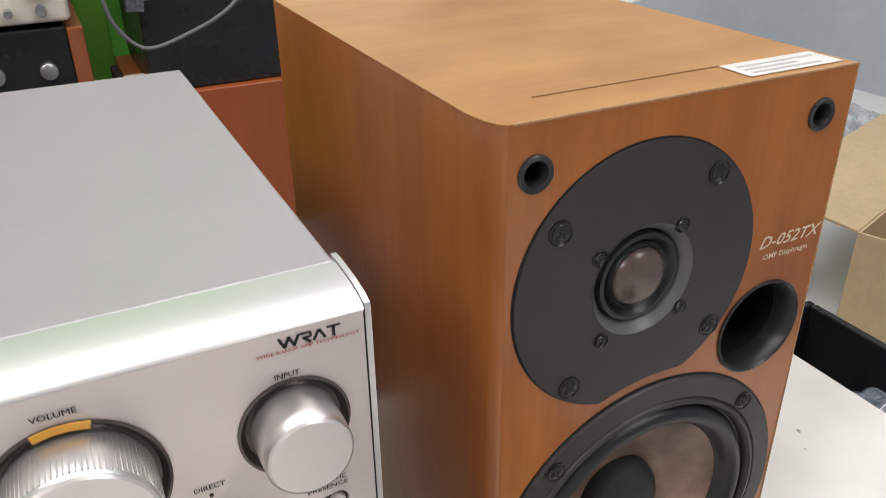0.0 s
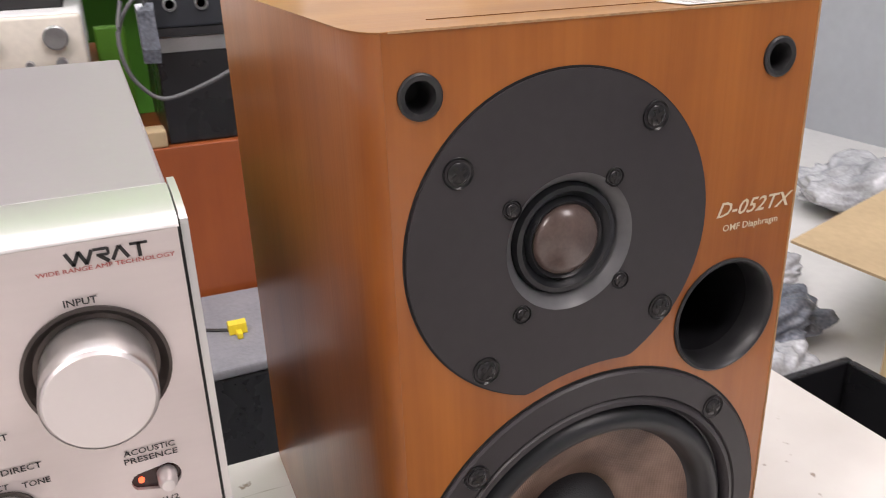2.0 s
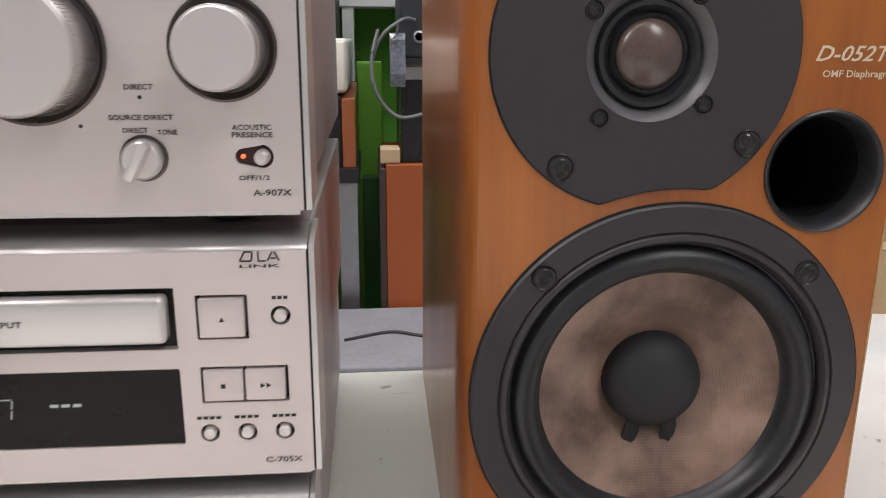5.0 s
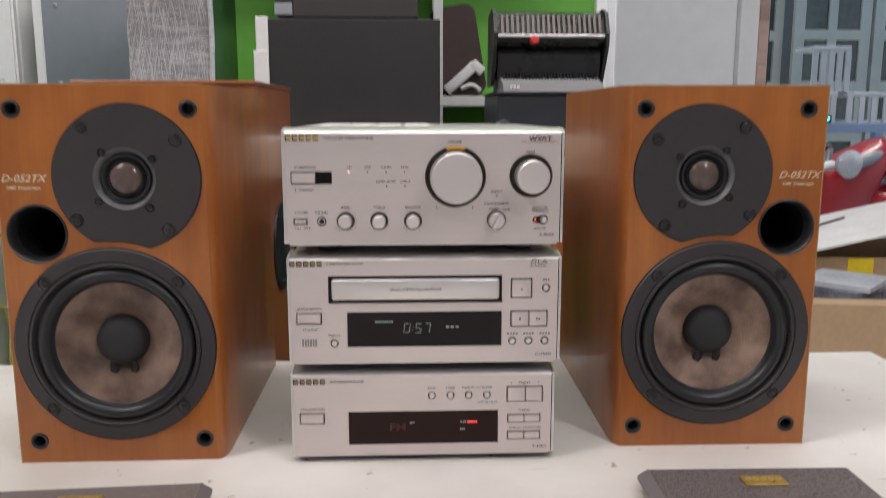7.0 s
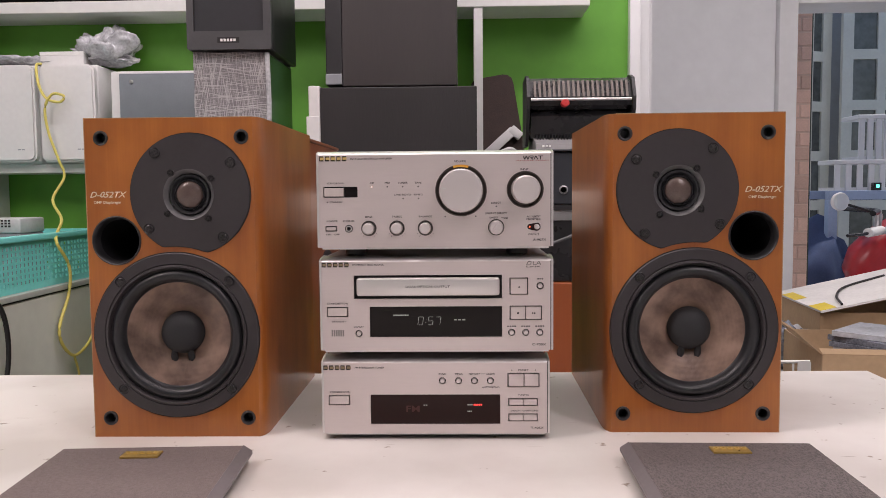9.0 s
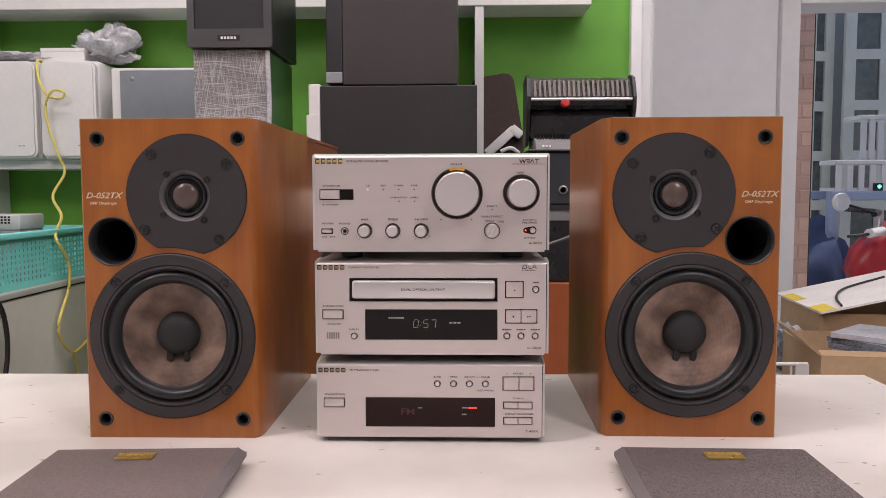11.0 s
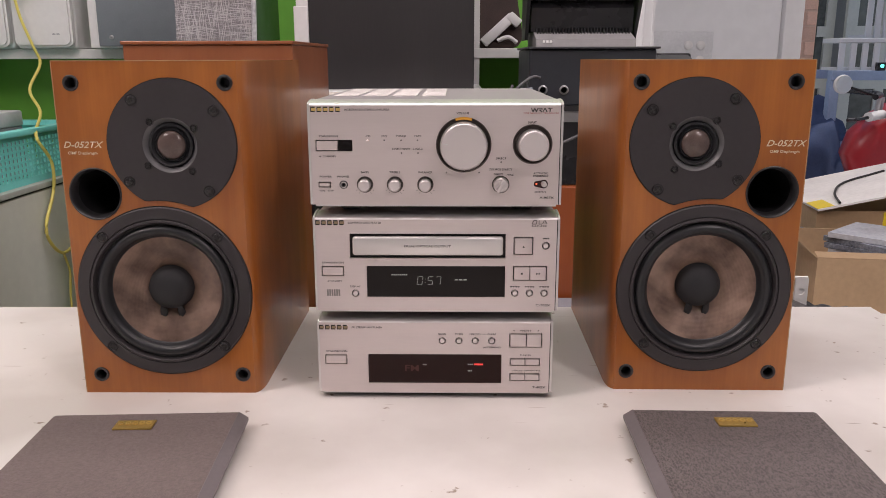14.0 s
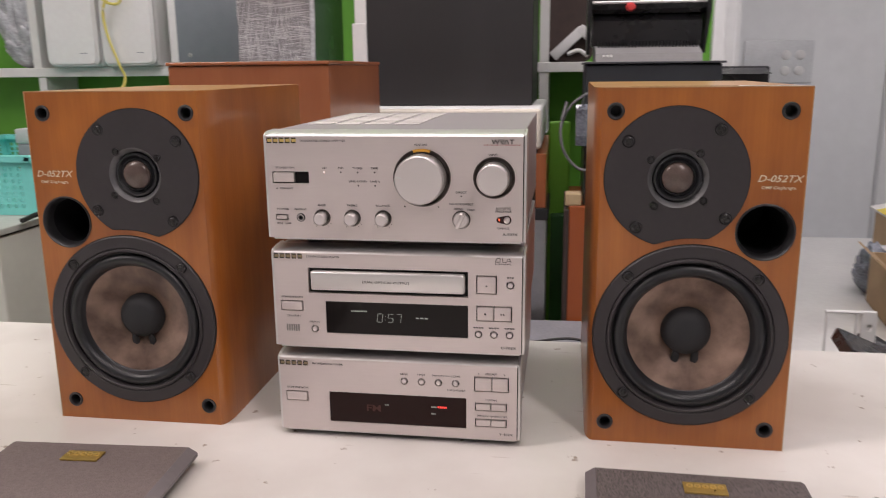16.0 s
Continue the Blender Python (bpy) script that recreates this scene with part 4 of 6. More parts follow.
seven_segments("0:57", CX(741), CZ(575), 0.0074, cd, lit_white)
bars(CX(698), CX(726), CZ(557.3), 0.0010, 8, cd, lit_white, 0.0003, "lit_legend")
bars(CX(806), CX(828), CZ(566), 0.0010, 3, cd, lit_white, 0.0003, "lit_legend")
bars(CX(571.4), CX(622), CZ(466.7), 0.0042, 5, cd, ink, -0.0003, "mark_outline")
bars(CX(573), CX(623), CZ(466.7), 0.0023, 5, cd, mat("grey_gold_mark", (0.33, 0.26, 0.17), 0.35, 0.6), -0.0005, "maker_mark")
bars(CX(587), CX(610.7), CZ(589), 0.0058, 6, cd, mat("printed_grey", (0.28, 0.26, 0.25), 0.5), -0.0003, "format_mark")
for s_, u, v, hh, ww in (("COMPACT DISC PLAYER", 654, 467, 1.6, 56), ("DUAL OPTICAL OUTPUT", 760, 505.5, 1.9, 78), ("STANDBY/ON", 599, 536, 1.5, 37), ("STANDBY", 601, 568.5, 1.4, 25), ("DISPLAY", 636, 578, 1.5, 18), ("C-705X", 956.7, 610.7, 2.0, 25), ("LINK", 947, 472, 1.1, 26)):
    lettering(s_, CX(u), CZ(v), hh * 1e-3, cd, ink, -0.0044 if s_.startswith("DUAL") else -0.0003, ww * S)
# system mark: thin plain strokes
for u, v, tilt, ln in ((936.4, 465.5, 28, 0.0017), (942.6, 465.5, 8, 0.0014), (946.6, 465.5, 0, 0.0017), (954.0, 465.5, 28, 0.0017), (958.4, 465.5, -28, 0.0017)):
    part("system_mark", merge(bmesh.new(), box(-0.00026, 0.00026, -0.0003, -0.0001, -ln, ln), pose(CX(u), 0, CZ(v), 0, tilt, 0)), ink, cd)
for u0, u1, v in ((938, 942.6, 462.4), (935, 942, 468.6), (946.6, 951.5, 468.6), (954.5, 958, 466.8)):
    part("system_mark", box(CX(u0), CX(u1), -0.00031, -0.0001, CZ(v) - 0.00025, CZ(v) + 0.00025), ink, cd)
for u in (908.3, 933.3, 958.3):
    bars(CX(u - 8), CX(u + 9), CZ(577.7), 0.0010, 4, cd, ink)
bars(CX(954), CX(965), CZ(493.5), 0.0011, 3, cd, ink)

# tuner
TX, TZ = (lambda u: (u - 773.5) * S), (lambda v: (768.5 - v) * S)
TH = 0.06425
t_rects = [(581, 620, 699, 717), (902.7, 932, 659, 685), (932.6, 960, 659, 685), (904, 930.5, 704.7, 719), (931, 957, 704.7, 719), (904, 930.5, 732.7, 747), (931, 957, 732.7, 747)]
t_round = [(786.3, 673, 6.4), (815.3, 673, 6.4), (843.7, 673, 6.4), (872.3, 673, 6.4)]
t_holes = [rect(TX(656.7), TX(890), TZ(752), TZ(698), 0.0008), rect(TX(581), TX(620), TZ(717), TZ(699), 0.0005), rect(TX(902.7), TX(960), TZ(685), TZ(659), 0.0005), rect(TX(904), TX(957), TZ(719), TZ(704.7), 0.0004), rect(TX(904), TX(957), TZ(747), TZ(732.7), 0.0004)]
t_holes += [circle(TX(u), TZ(v), r * S, 24) for u, v, r in t_round]
tun = component("radio_tuner", -0.09874, 0.10709, Y_STACK + 0.001, 0.2610, 0.7860, TH, "compact silver radio tuner with a dim red display, on the bench", t_holes, "tuner")
part("display_window", box(TX(657.2), TX(889.5), 0.0006, 0.0036, TZ(751.5), TZ(698.5)), window_red, tun, "black display window")
for u0, u1, v0, v1 in t_rects:
    key_button(TX(u0), TX(u1), TZ(v1), TZ(v0), tun, outer="both" if u0 < 700 else ("left" if u0 < 910 else "right"))
for u, v, r in t_round:
    round_button(TX(u), TZ(v), r * S, tun)
lettering("FM", TX(733), TZ(725), 0.0058, tun, lit_dim, 0.0004, 24 * S, name="lit_letters")
bars(TX(752), TX(760), TZ(717.5), 0.0008, 2, tun, lit_white, 0.0004, "lit_legend")
bars(TX(831), TX(841), TZ(717), 0.0010, 3, tun, lit_white, 0.0004, "lit_legend")
bars(TX(842), TX(858), TZ(717), 0.0014, 5, tun, lit_red, 0.0004, "lit_red_legend")
bars(TX(831), TX(839), TZ(729), 0.0010, 3, tun, lit_white, 0.0004, "lit_legend")
bars(TX(572.6), TX(624), TZ(648.7), 0.0042, 5, tun, ink, -0.0003, "mark_outline")
bars(TX(574.2), TX(625.2), TZ(648.7), 0.0023, 5, tun, bpy.data.materials["grey_gold_mark"], -0.0005, "maker_mark")
for s_, u, v, hh, ww in (("FM STEREO/AM TUNER", 655.5, 649, 1.6, 53), ("STANDBY/ON", 602, 693, 1.5, 37), ("BAND", 786.3, 660.7, 1.5, 13), ("TIMER", 815.3, 660.7, 1.5, 15), ("MEMORY", 843.7, 660.7, 1.5, 20), ("CLEAR", 872.3, 660.7, 1.5, 16), ("AUTO/MONO", 873, 685, 1.5, 31), ("PRESET", 931, 654, 1.5, 19), ("TUNING", 931, 699, 1.5, 19), ("DISPLAY  CHARACTER", 933, 727.7, 1.4, 50), ("T-405X", 955.7, 759, 2.0, 23)):
    lettering(s_, TX(u), TZ(v), hh * 1e-3, tun, ink, -0.0003, ww * S)
part("printed_mark", box(TX(855), TX(863), -0.0003, -0.0001, TZ(660.9), TZ(660.3)), ink, tun)
triangle(TX(910.5), TZ(654), 0.0008, 90, tun, -0.0003), triangle(TX(952.5), TZ(654), 0.0008, -90, tun, -0.0003)

# ---- shelf wall behind the bench ----
shelf = thing("wall_shelf", 0, 0, 0, "white board shelving with uprights on the green wall", "shelf")
part("upper_board", box(-2.6, 0.405, 1.88, 2.048, 1.546, 1.580, 0.002), shelf_white, shelf)
part("lower_board", box(-2.6, 0.326, 1.88, 2.048, 1.070, 1.098, 0.002), shelf_white, shelf)
for x in (-1.487, -0.695, 0.063):
    part("upright", box(x, x + 0.026, 1.884, 2.046, 0.90 if x > 0 else 1.098, 1.545), shelf_white, shelf)
part("lower_upright", box(-1.475, -1.45, 1.884, 2.046, 0.3, 1.069), shelf_white, shelf)
part("lower_upright", box(-0.2, -0.175, 1.884, 2.046, 0.3, 1.069), shelf_white, shelf)


def white_speaker(x):
    s = thing("white_loudspeaker", x, 1.85, 1.0985, "white plastic bookshelf loudspeaker with a rounded white grille", "loudspeaker", 0, "white loudspeakers")
    part("body", box(-0.086, 0.086, 0.012, 0.185, 0, 0.292, 0.008, 3), plastic_white, s, "", True)
    part("grille_rim", plate(rect(-0.083, 0.083, 0.004, 0.290, 0.020), [], -0.005, 0.0118), plastic_white, s)
    part("grille", plate(rect(-0.077, 0.077, 0.010, 0.284, 0.016), [], -0.011, -0.0052), plastic_white, s, "white moulded front")
    bars(0.028, 0.052, 0.04, 0.003, 2, s, plastic_grey, -0.0114, "badge_bar")
    return s


w1 = white_speaker(-1.145)
copy_thing(w1, pose(-1.326, 1.85, 1.0985))
g = thing("grey_loudspeaker", -0.863, 1.82, 1.0985, "white loudspeaker cabinet with a flat grey grille, on the shelf", "loudspeaker")
part("body", box(-0.140, 0.140, 0.0, 0.215, 0, 0.264, 0.004), plastic_white, g)
part("grille", box(-0.112, 0.142, -0.008, -0.0005, 0.006, 0.256, 0.003), grille_grey, g, "flat grey grille", True)
for z in (0.030, 0.232):
    part("screw", lathe([(0.006, 0), (0.006, -0.002), (0.0035, -0.003), (0.003, -0.001), (0, -0.001)], -0.075, -0.008, z, 20), steel, g, "", True)

sb = thing("small_white_box", -1.175, 1.90, 1.3915, "small white cardboard box on the white speakers", "box")
part("carton", box(-0.066, 0.066, -0.02, 0.09, 0, 0.040, 0.002), plastic_white, sb)
part("lid_edge", box(-0.067, 0.067, -0.021, 0.091, 0.030, 0.041, 0.001), paper_white, sb)
bag = part("plastic_bag", merge(bmesh.new(), rest(crumple(crumple(lump(0.095, 0.06, 0.095, 0.55, 1.6, 4.0, 5), 0.012, 24, 1), 0.005, 60, 2)), pose(-1.060, 1.945, 1.3915, 0, 0, 10)), bag_plastic, None, "", "soft")
tagged(bag, "crumpled clear plastic bag on the white speakers", "plastic bag")
bag2 = part("plastic_bag", merge(bmesh.new(), lump(0.11, 0.07, 0.028, 0.6, 2.0, 9.0, 4), pose(-1.318, 1.93, 1.3915)), bag_plastic, None, "", "soft")
tagged(bag2, "crumpled clear plastic sheet on a white speaker", "plastic bag")
bag3 = part("plastic_bag", merge(bmesh.new(), lump(0.075, 0.07, 0.23, 0.45, 2.2, 14.0, 5), pose(-1.546, 1.95, 1.0985)), bag_plastic, None, "", "soft")
tagged(bag3, "knotted white plastic bag standing on the shelf", "plastic bag")
# hi-fi boxes on the upper board
for x0, x1, h, lab in ((-1.75, -1.18, 0.11, "black hi-fi component on the upper shelf board"), (-1.15, -0.66, 0.13, "black cassette deck on the upper shelf board"), (0.12, 0.38, 0.10, "grey metal component on the upper shelf board")):
    u = thing("shelf_component", (x0 + x1) / 2, 1.885, 1.5805, lab, "audio component")
    w = (x1 - x0) / 2
    part("case", box(-w, w, 0.006, 0.155, 0.008, h, 0.003), black_vinyl if x0 < 0 else plastic_grey, u)
    part("front", box(-w + 0.002, w - 0.002, -0.002, 0.0055, 0.008, h - 0.002, 0.002), black_gloss if x0 < 0 else plastic_grey, u)
    for q in range(3):
        part("knob", lathe([(0.010, 0), (0.010, -0.012), (0.008, -0.014), (0, -0.014)], -w + 0.06 + q * 0.09, -0.002, 0.03, 20), steel, u, "", True)
    for fx in (-w + 0.04, w - 0.04):
        part("foot", box(fx - 0.012, fx + 0.012, 0.02, 0.13, 0, 0.0078), socket_black, u)

# ---- stack of loudspeakers between the bench and the shelves ----
tw = thing("tower_loudspeaker", -0.380, 0.85, 0, "reddish-brown wooden tower loudspeaker behind the bench", "loudspeaker")
part("cabinet", box(-0.138, 0.138, 0, 0.36, 0.012, 1.092, 0.002), red_wood, tw, "reddish veneered cabinet")
part("top_panel", box(-0.140, 0.140, -0.004, 0.362, 1.0922, 1.098, 0.0015), red_wood, tw)
part("plinth", box(-0.125, 0.125, 0.015, 0.345, 0, 0.0118), black_vinyl, tw)
part("side_driver", lathe([(0.080, 0), (0.080, 0.004), (0.066, 0.005), (0.062, 0.002), (0.05, 0.004), (0.03, 0.002), (0.02, 0.004), (0, 0.006)], 0.1385, 0.19, 0.81, 40, axis="X"), rubber, tw, "black side-firing driver", True)

ps = thing("plant_stand", -0.515, 1.49, 0, "plain dark wooden stand under the wrapped box", "stand")
part("top", box(-0.13, 0.13, -0.14, 0.14, 0.936, 0.961), black_ash, ps)
for x in (-0.11, 0.11):
    for y in (-0.12, 0.12):
        part("leg", box(x - 0.018, x + 0.018, y - 0.018, y + 0.018, 0, 0.9358), black_ash, ps)
wb = thing("wrapped_loudspeaker", -0.514, 1.36, 0.9615, "loudspeaker wound in clear crumpled stretch film", "wrapped box")
bm = box(-0.088, 0.088, 0, 0.25, 0, 0.370)
bmesh.ops.subdivide_edges(bm, edges=bm.edges[:], cuts=14, use_grid_fill=True)
part("film", crumple(bm, 0.0035, 26, 3), film_wrap, wb, "milky criss-crossed stretch film")
part("film_side", crumple(box(0.0895, 0.0905, 0.01, 0.245, 0.004, 0.366), 0.001, 20), mat("dark_green_film", (0.05, 0.12, 0.055), 0.2, 0, 0.4, 18), wb)
part("film_edge", tube([(0.088, -0.001, 0.002), (0.086, -0.003, 0.12), (0.089, -0.001, 0.25), (0.087, -0.002, 0.368)], 0.006, 8, 4), bag_plastic, wb, "", True)
tsp = thing("black_monitor_loudspeaker", -0.509, 1.35, 1.3345, "black monitor loudspeaker with a cloth grille and small badge", "loudspeaker")
part("body", box(-0.098, 0.098, 0.0, 0.26, 0, 0.30, 0.004), black_vinyl, tsp)
part("bezel", plate(rect(-0.098, 0.098, 0.0, 0.30, 0.004), [rect(-0.082, 0.080, 0.042, 0.292)], -0.014, -0.0005), mat("charcoal_bezel", (0.06, 0.06, 0.064), 0.4, 0, 0.1, 20), tsp)
part("cloth", box(-0.081, 0.079, -0.009, -0.001, 0.043, 0.291), dark_cloth, tsp)
bars(-0.020, 0.018, 0.021, 0.006, 5, tsp, paper_white, -0.0152, "badge_bar")
part("badge", box(-0.027, 0.024, -0.0148, -0.0141, 0.0145, 0.0275), gap_black, tsp)

wd = thing("white_receiver", -0.142, 1.30, 0.905, "white-cased receiver with round knobs under the black speaker", "audio component")
part("case", box(-0.23, 0.23, 0.010, 0.50, 0.006, 0.095, 0.008, 3), plastic_white, wd, "", True)
part("front", box(-0.228, 0.228, 0.0, 0.0098, 0.008, 0.093, 0.006, 3), mat("cream_front", (0.76, 0.71, 0.62), 0.35), wd, "", True)
for x, z, r in ((0.190, 0.062, 0.017), (0.192, 0.026, 0.008), (0.150, 0.026, 0.006), (0.105, 0.062, 0.010), (0.04, 0.055, 0.017)):
    part("knob", lathe([(r, 0), (r, -0.012), (r * 0.85, -0.015), (r * 0.3, -0.0145), (0, -0.014)], x, 0.0, z, 28), steel, wd, "", True)
for x in (-0.19, 0.19):
    for y in (0.06, 0.44):
        part("foot", lathe([(0, 0), (0.012, 0), (0.012, 0.0058), (0, 0.0058)], x, y, 0, 16, axis="Z"), socket_black, wd)
bk = thing("black_cabinet_amplifier", -0.138, 1.305, 0.785, "black amplifier with reddish wooden side panels", "audio component")
part("case", box(-0.215, 0.215, 0.0, 0.50, 0.0, 0.1195, 0.003), black_gloss, bk)
part("side_panel", box(0.2152, 0.238, -0.004, 0.50, 0.0, 0.118, 0.002), red_wood, bk, "reddish wooden cheek")
part("side_panel", box(-0.238, -0.2152, -0.004, 0.50, 0.0, 0.118, 0.002), red_wood, bk, "reddish wooden cheek")
for q in range(4):
    part("knob", lathe([(0.012, 0), (0.012, -0.014), (0.009, -0.016), (0, -0.016)], 0.18 - q * 0.07, 0, 0.06, 24), steel, bk, "", True)
st = thing("metal_stand", -0.13, 1.29, 0, "dark metal equipment stand behind the bench", "stand")
part("top", box(-0.25, 0.235, 0.0, 0.53, 0.760, 0.7848), black_vinyl, st)
for x in (-0.23, 0.215):
    for y in (0.02, 0.50):
        part("leg", box(x - 0.016, x + 0.016, y - 0.016, y + 0.016, 0, 0.7598), steel, st, "pale steel leg")
part("shelf", box(-0.24, 0.225, 0.04, 0.48, 0.34, 0.36), black_vinyl, st)

bs = thing("black_loudspeaker", -0.136, 1.41, 1.0005, "large black loudspeaker lying sideways with a white baffle edge", "loudspeaker")
part("cabinet", box(-0.178, 0.199, 0, 0.33, 0, 0.2535, 0.002), black_ash, bs, "charcoal veneered cabinet")
part("white_edge", box(-0.206, -0.1785, -0.002, 0.33, 0.004, 0.2580, 0.003), plastic_white, bs, "white front baffle")
part("white_step", box(-0.211, -0.1790, -0.006, -0.0022, 0.068, 0.185, 0.002), plastic_white, bs)
us = thing("black_loudspeaker", -0.1425, 1.43, 1.2590, "black ash loudspeaker on its side atop the larger one", "loudspeaker")
part("cabinet", box(-0.119, 0.158, 0, 0.30, 0, 0.44, 0.002), mat("dark_grey_veneer", (0.034, 0.029, 0.029), 0.5, 0, 0.09, 22, 0.15, 500, stretch=(1, 1, 0.08)), us)
part("baffle", box(-0.159, -0.1195, -0.002, 0.302, 0.003, 0.437, 0.003), black_vinyl, us)
part("baffle_lip", box(-0.160, -0.120, -0.004, 0.302, 0.004, 0.030, 0.002), plastic_grey, us)

# ---- things at the right end of the shelf ----
cu = bmesh.new()
merge(cu, plate(rect(-0.075, 0.055, 0, 0.255, 0.028), [], 0, 0.05, True), pose(0.162, 1.895, 1.0995, -6, -9, 0))
cush = part("foam_pad", cu, dark_brown, None, "", True)
tagged(cush, "dark brown foam pad leaning on the green wall", "foam pad")
stk = thing("white_bracket", 0.140, 1.885, 1.0985, "bent white plastic bracket lying on the shelf", "bracket")
part("arm", merge(bmesh.new(), box(-0.055, 0.055, -0.012, 0.02, -0.014, 0.014, 0.004), pose(0.0, 0, 0.050, 0, -42, 0)), plastic_white, stk, "", True)
part("end", merge(bmesh.new(), box(-0.020, 0.020, -0.013, 0.022, -0.013, 0.013, 0.004), pose(0.046, 0, 0.078, 0, 40, 0)), plastic_white, stk, "", True)
part("scrap", box(-0.03, 0.05, 0.0, 0.03, 0.0, 0.018, 0.004), dark_brown, stk)
part("scrap_tube", tube([(0.0, -0.005, 0.02), (0.03, -0.005, 0.03), (0.055, 0.0, 0.015)], 0.006, 8, 4), plastic_white, stk, "", True)

bb = thing("black_component", 0.312, 1.262, 0.9590, "wide blue-black audio component with front sockets", "audio component")
part("case", box(-0.135, 0.133, 0.004, 0.30, 0.012, 0.130, 0.004), mat("blue_black_metal", (0.030, 0.034, 0.042), 0.4, 0, 0.12, 12), bb)
part("top_plate", box(-0.139, 0.139, -0.004, 0.305, 0.1302, 0.1345, 0.001), mat("slate_plate", (0.055, 0.058, 0.064), 0.35), bb)
for x in (-0.105, -0.06):
    part("socket", lathe([(0.010, 0.0), (0.010, -0.003), (0.007, -0.004), (0.006, 0), (0, 0)], x, 0.004, 0.045, 20), steel, bb, "", True)
part("base", box(-0.130, 0.128, 0.004, 0.30, 0.0, 0.0118), socket_black, bb)
bb2 = thing("black_component", 0.328, 1.275, 0.7975, "silver-footed black component under another one", "audio component")
part("case", box(-0.150, 0.150, 0, 0.28, 0.0, 0.1435, 0.003), black_gloss, bb2)
part("trim", box(-0.150, 0.150, -0.003, -0.0003, 0.138, 0.1600, 0.001), steel, bb2, "pale metal strip")
part("spacer", box(-0.140, 0.140, 0, 0.28, 0.1437, 0.1613), steel, bb2)
wcab = thing("wooden_cabinet", 0.335, 1.257, 0, "orange-brown wooden cabinet standing behind the bench under black components", "cabinet")
part("body", box(-0.185, 0.19, 0.002, 0.30, 0.02, 0.7968, 0.002), orange_wood, wcab)
part("edge_strip", box(-0.196, -0.1852, 0, 0.30, 0.0, 0.790, 0.002), dark_brown, wcab, "dark side edge")
part("plinth", box(-0.18, 0.185, 0.02, 0.29, 0, 0.0198), black_vinyl, wcab)
tan = part("tan_block", box(0.141, 0.1745, 1.262, 1.31, 0.7972, 0.823, 0.003), carton_tan, None)
tagged(tan, "bare tan wooden block on the orange cabinet", "block")
fe = thing("black_fan_case", 0.352, 1.63, 1.074, "flat black crate behind the component", "crate")
part("body", box(-0.10, 0.27, 0.0, 0.18, -0.30, 0.008, 0.006), black_gloss, fe)
part("sloped_edge", prism_x([(-0.06, -0.01), (0.0, 0.004), (0.0, -0.01)], 0.14, 0.26), black_gloss, fe)
crate = thing("dark_trunk", 0.45, 1.61, 0, "dark trunk under the black crate", "trunk")
part("body", box(-0.19, 0.17, 0.0, 0.22, 0, 0.7690, 0.006), black_vinyl, crate)
part("lid", box(-0.194, 0.174, -0.004, 0.224, 0.7692, 0.7738, 0.001), black_gloss, crate)

bi = thing("binding_machine", 0.310, 1.350, 1.0937, "black comb-binding machine with steel slats and a red knob", "binding machine")
part("base", prism_x([(0.0, 0.0), (0.005, 0.020), (0.07, 0.040), (0.22, 0.040), (0.22, 0.0)], -0.112, 0.110), mat("warm_grey_plastic", (0.24, 0.235, 0.235), 0.45, 0, 0.08, 12), bi, "pale grey sloping base")
bars(-0.098, -0.075, 0.014, 0.006, 3, bi, paper_white, -0.0005, "badge_bar")
for q in range(30):
    part("comb_tooth", box(-0.106 + q * 0.0072, -0.1035 + q * 0.0072, 0.052, 0.074, 0.034, 0.050), black_gloss, bi)
part("body", prism_x([(0.075, 0.040), (0.068, 0.10), (0.085, 0.118), (0.20, 0.118), (0.21, 0.04)], -0.118, 0.116), black_gloss, bi, "", False)
part("roll_housing", prism_x([(0.06, 0.128), (0.055, 0.150), (0.075, 0.196), (0.10, 0.208), (0.17, 0.200), (0.18, 0.1185), (0.075, 0.1185)], -0.122, 0.122), black_gloss, bi)
for x0 in (-0.130, 0.1225):
    part("cheek", prism_x([(0.045, 0.118), (0.042, 0.150), (0.066, 0.204), (0.10, 0.216), (0.18, 0.206), (0.19, 0.02), (0.10, 0.02)], x0, x0 + 0.0075), black_vinyl, bi)
for q in range(20):
    part("slat", merge(bmesh.new(), box(-0.0028, 0.0028, 0, 0.0035, 0.0, 0.050), pose(-0.110 + q * 0.0116, 0.0500, 0.151, -22, 0, 0)), mat_slat if q else (mat_slat := mat("bronze_slat", (0.13, 0.112, 0.10), 0.40, 0.5, 0.1, 30)), bi)
part("chrome_bar", tube([(-0.12, 0.047, 0.143), (0.12, 0.047, 0.143)], 0.0042, 10, 2), silver_lip, bi, "", True)
part("red_knob", lathe([(0, -0.012), (0.008, -0.011), (0.0105, -0.004), (0.0105, 0.010), (0, 0.010)], -0.040, 0.037, 0.131, 24), red_knob, bi, "round red knob", True)

bi.scale = (0.99, 1, 0.87)
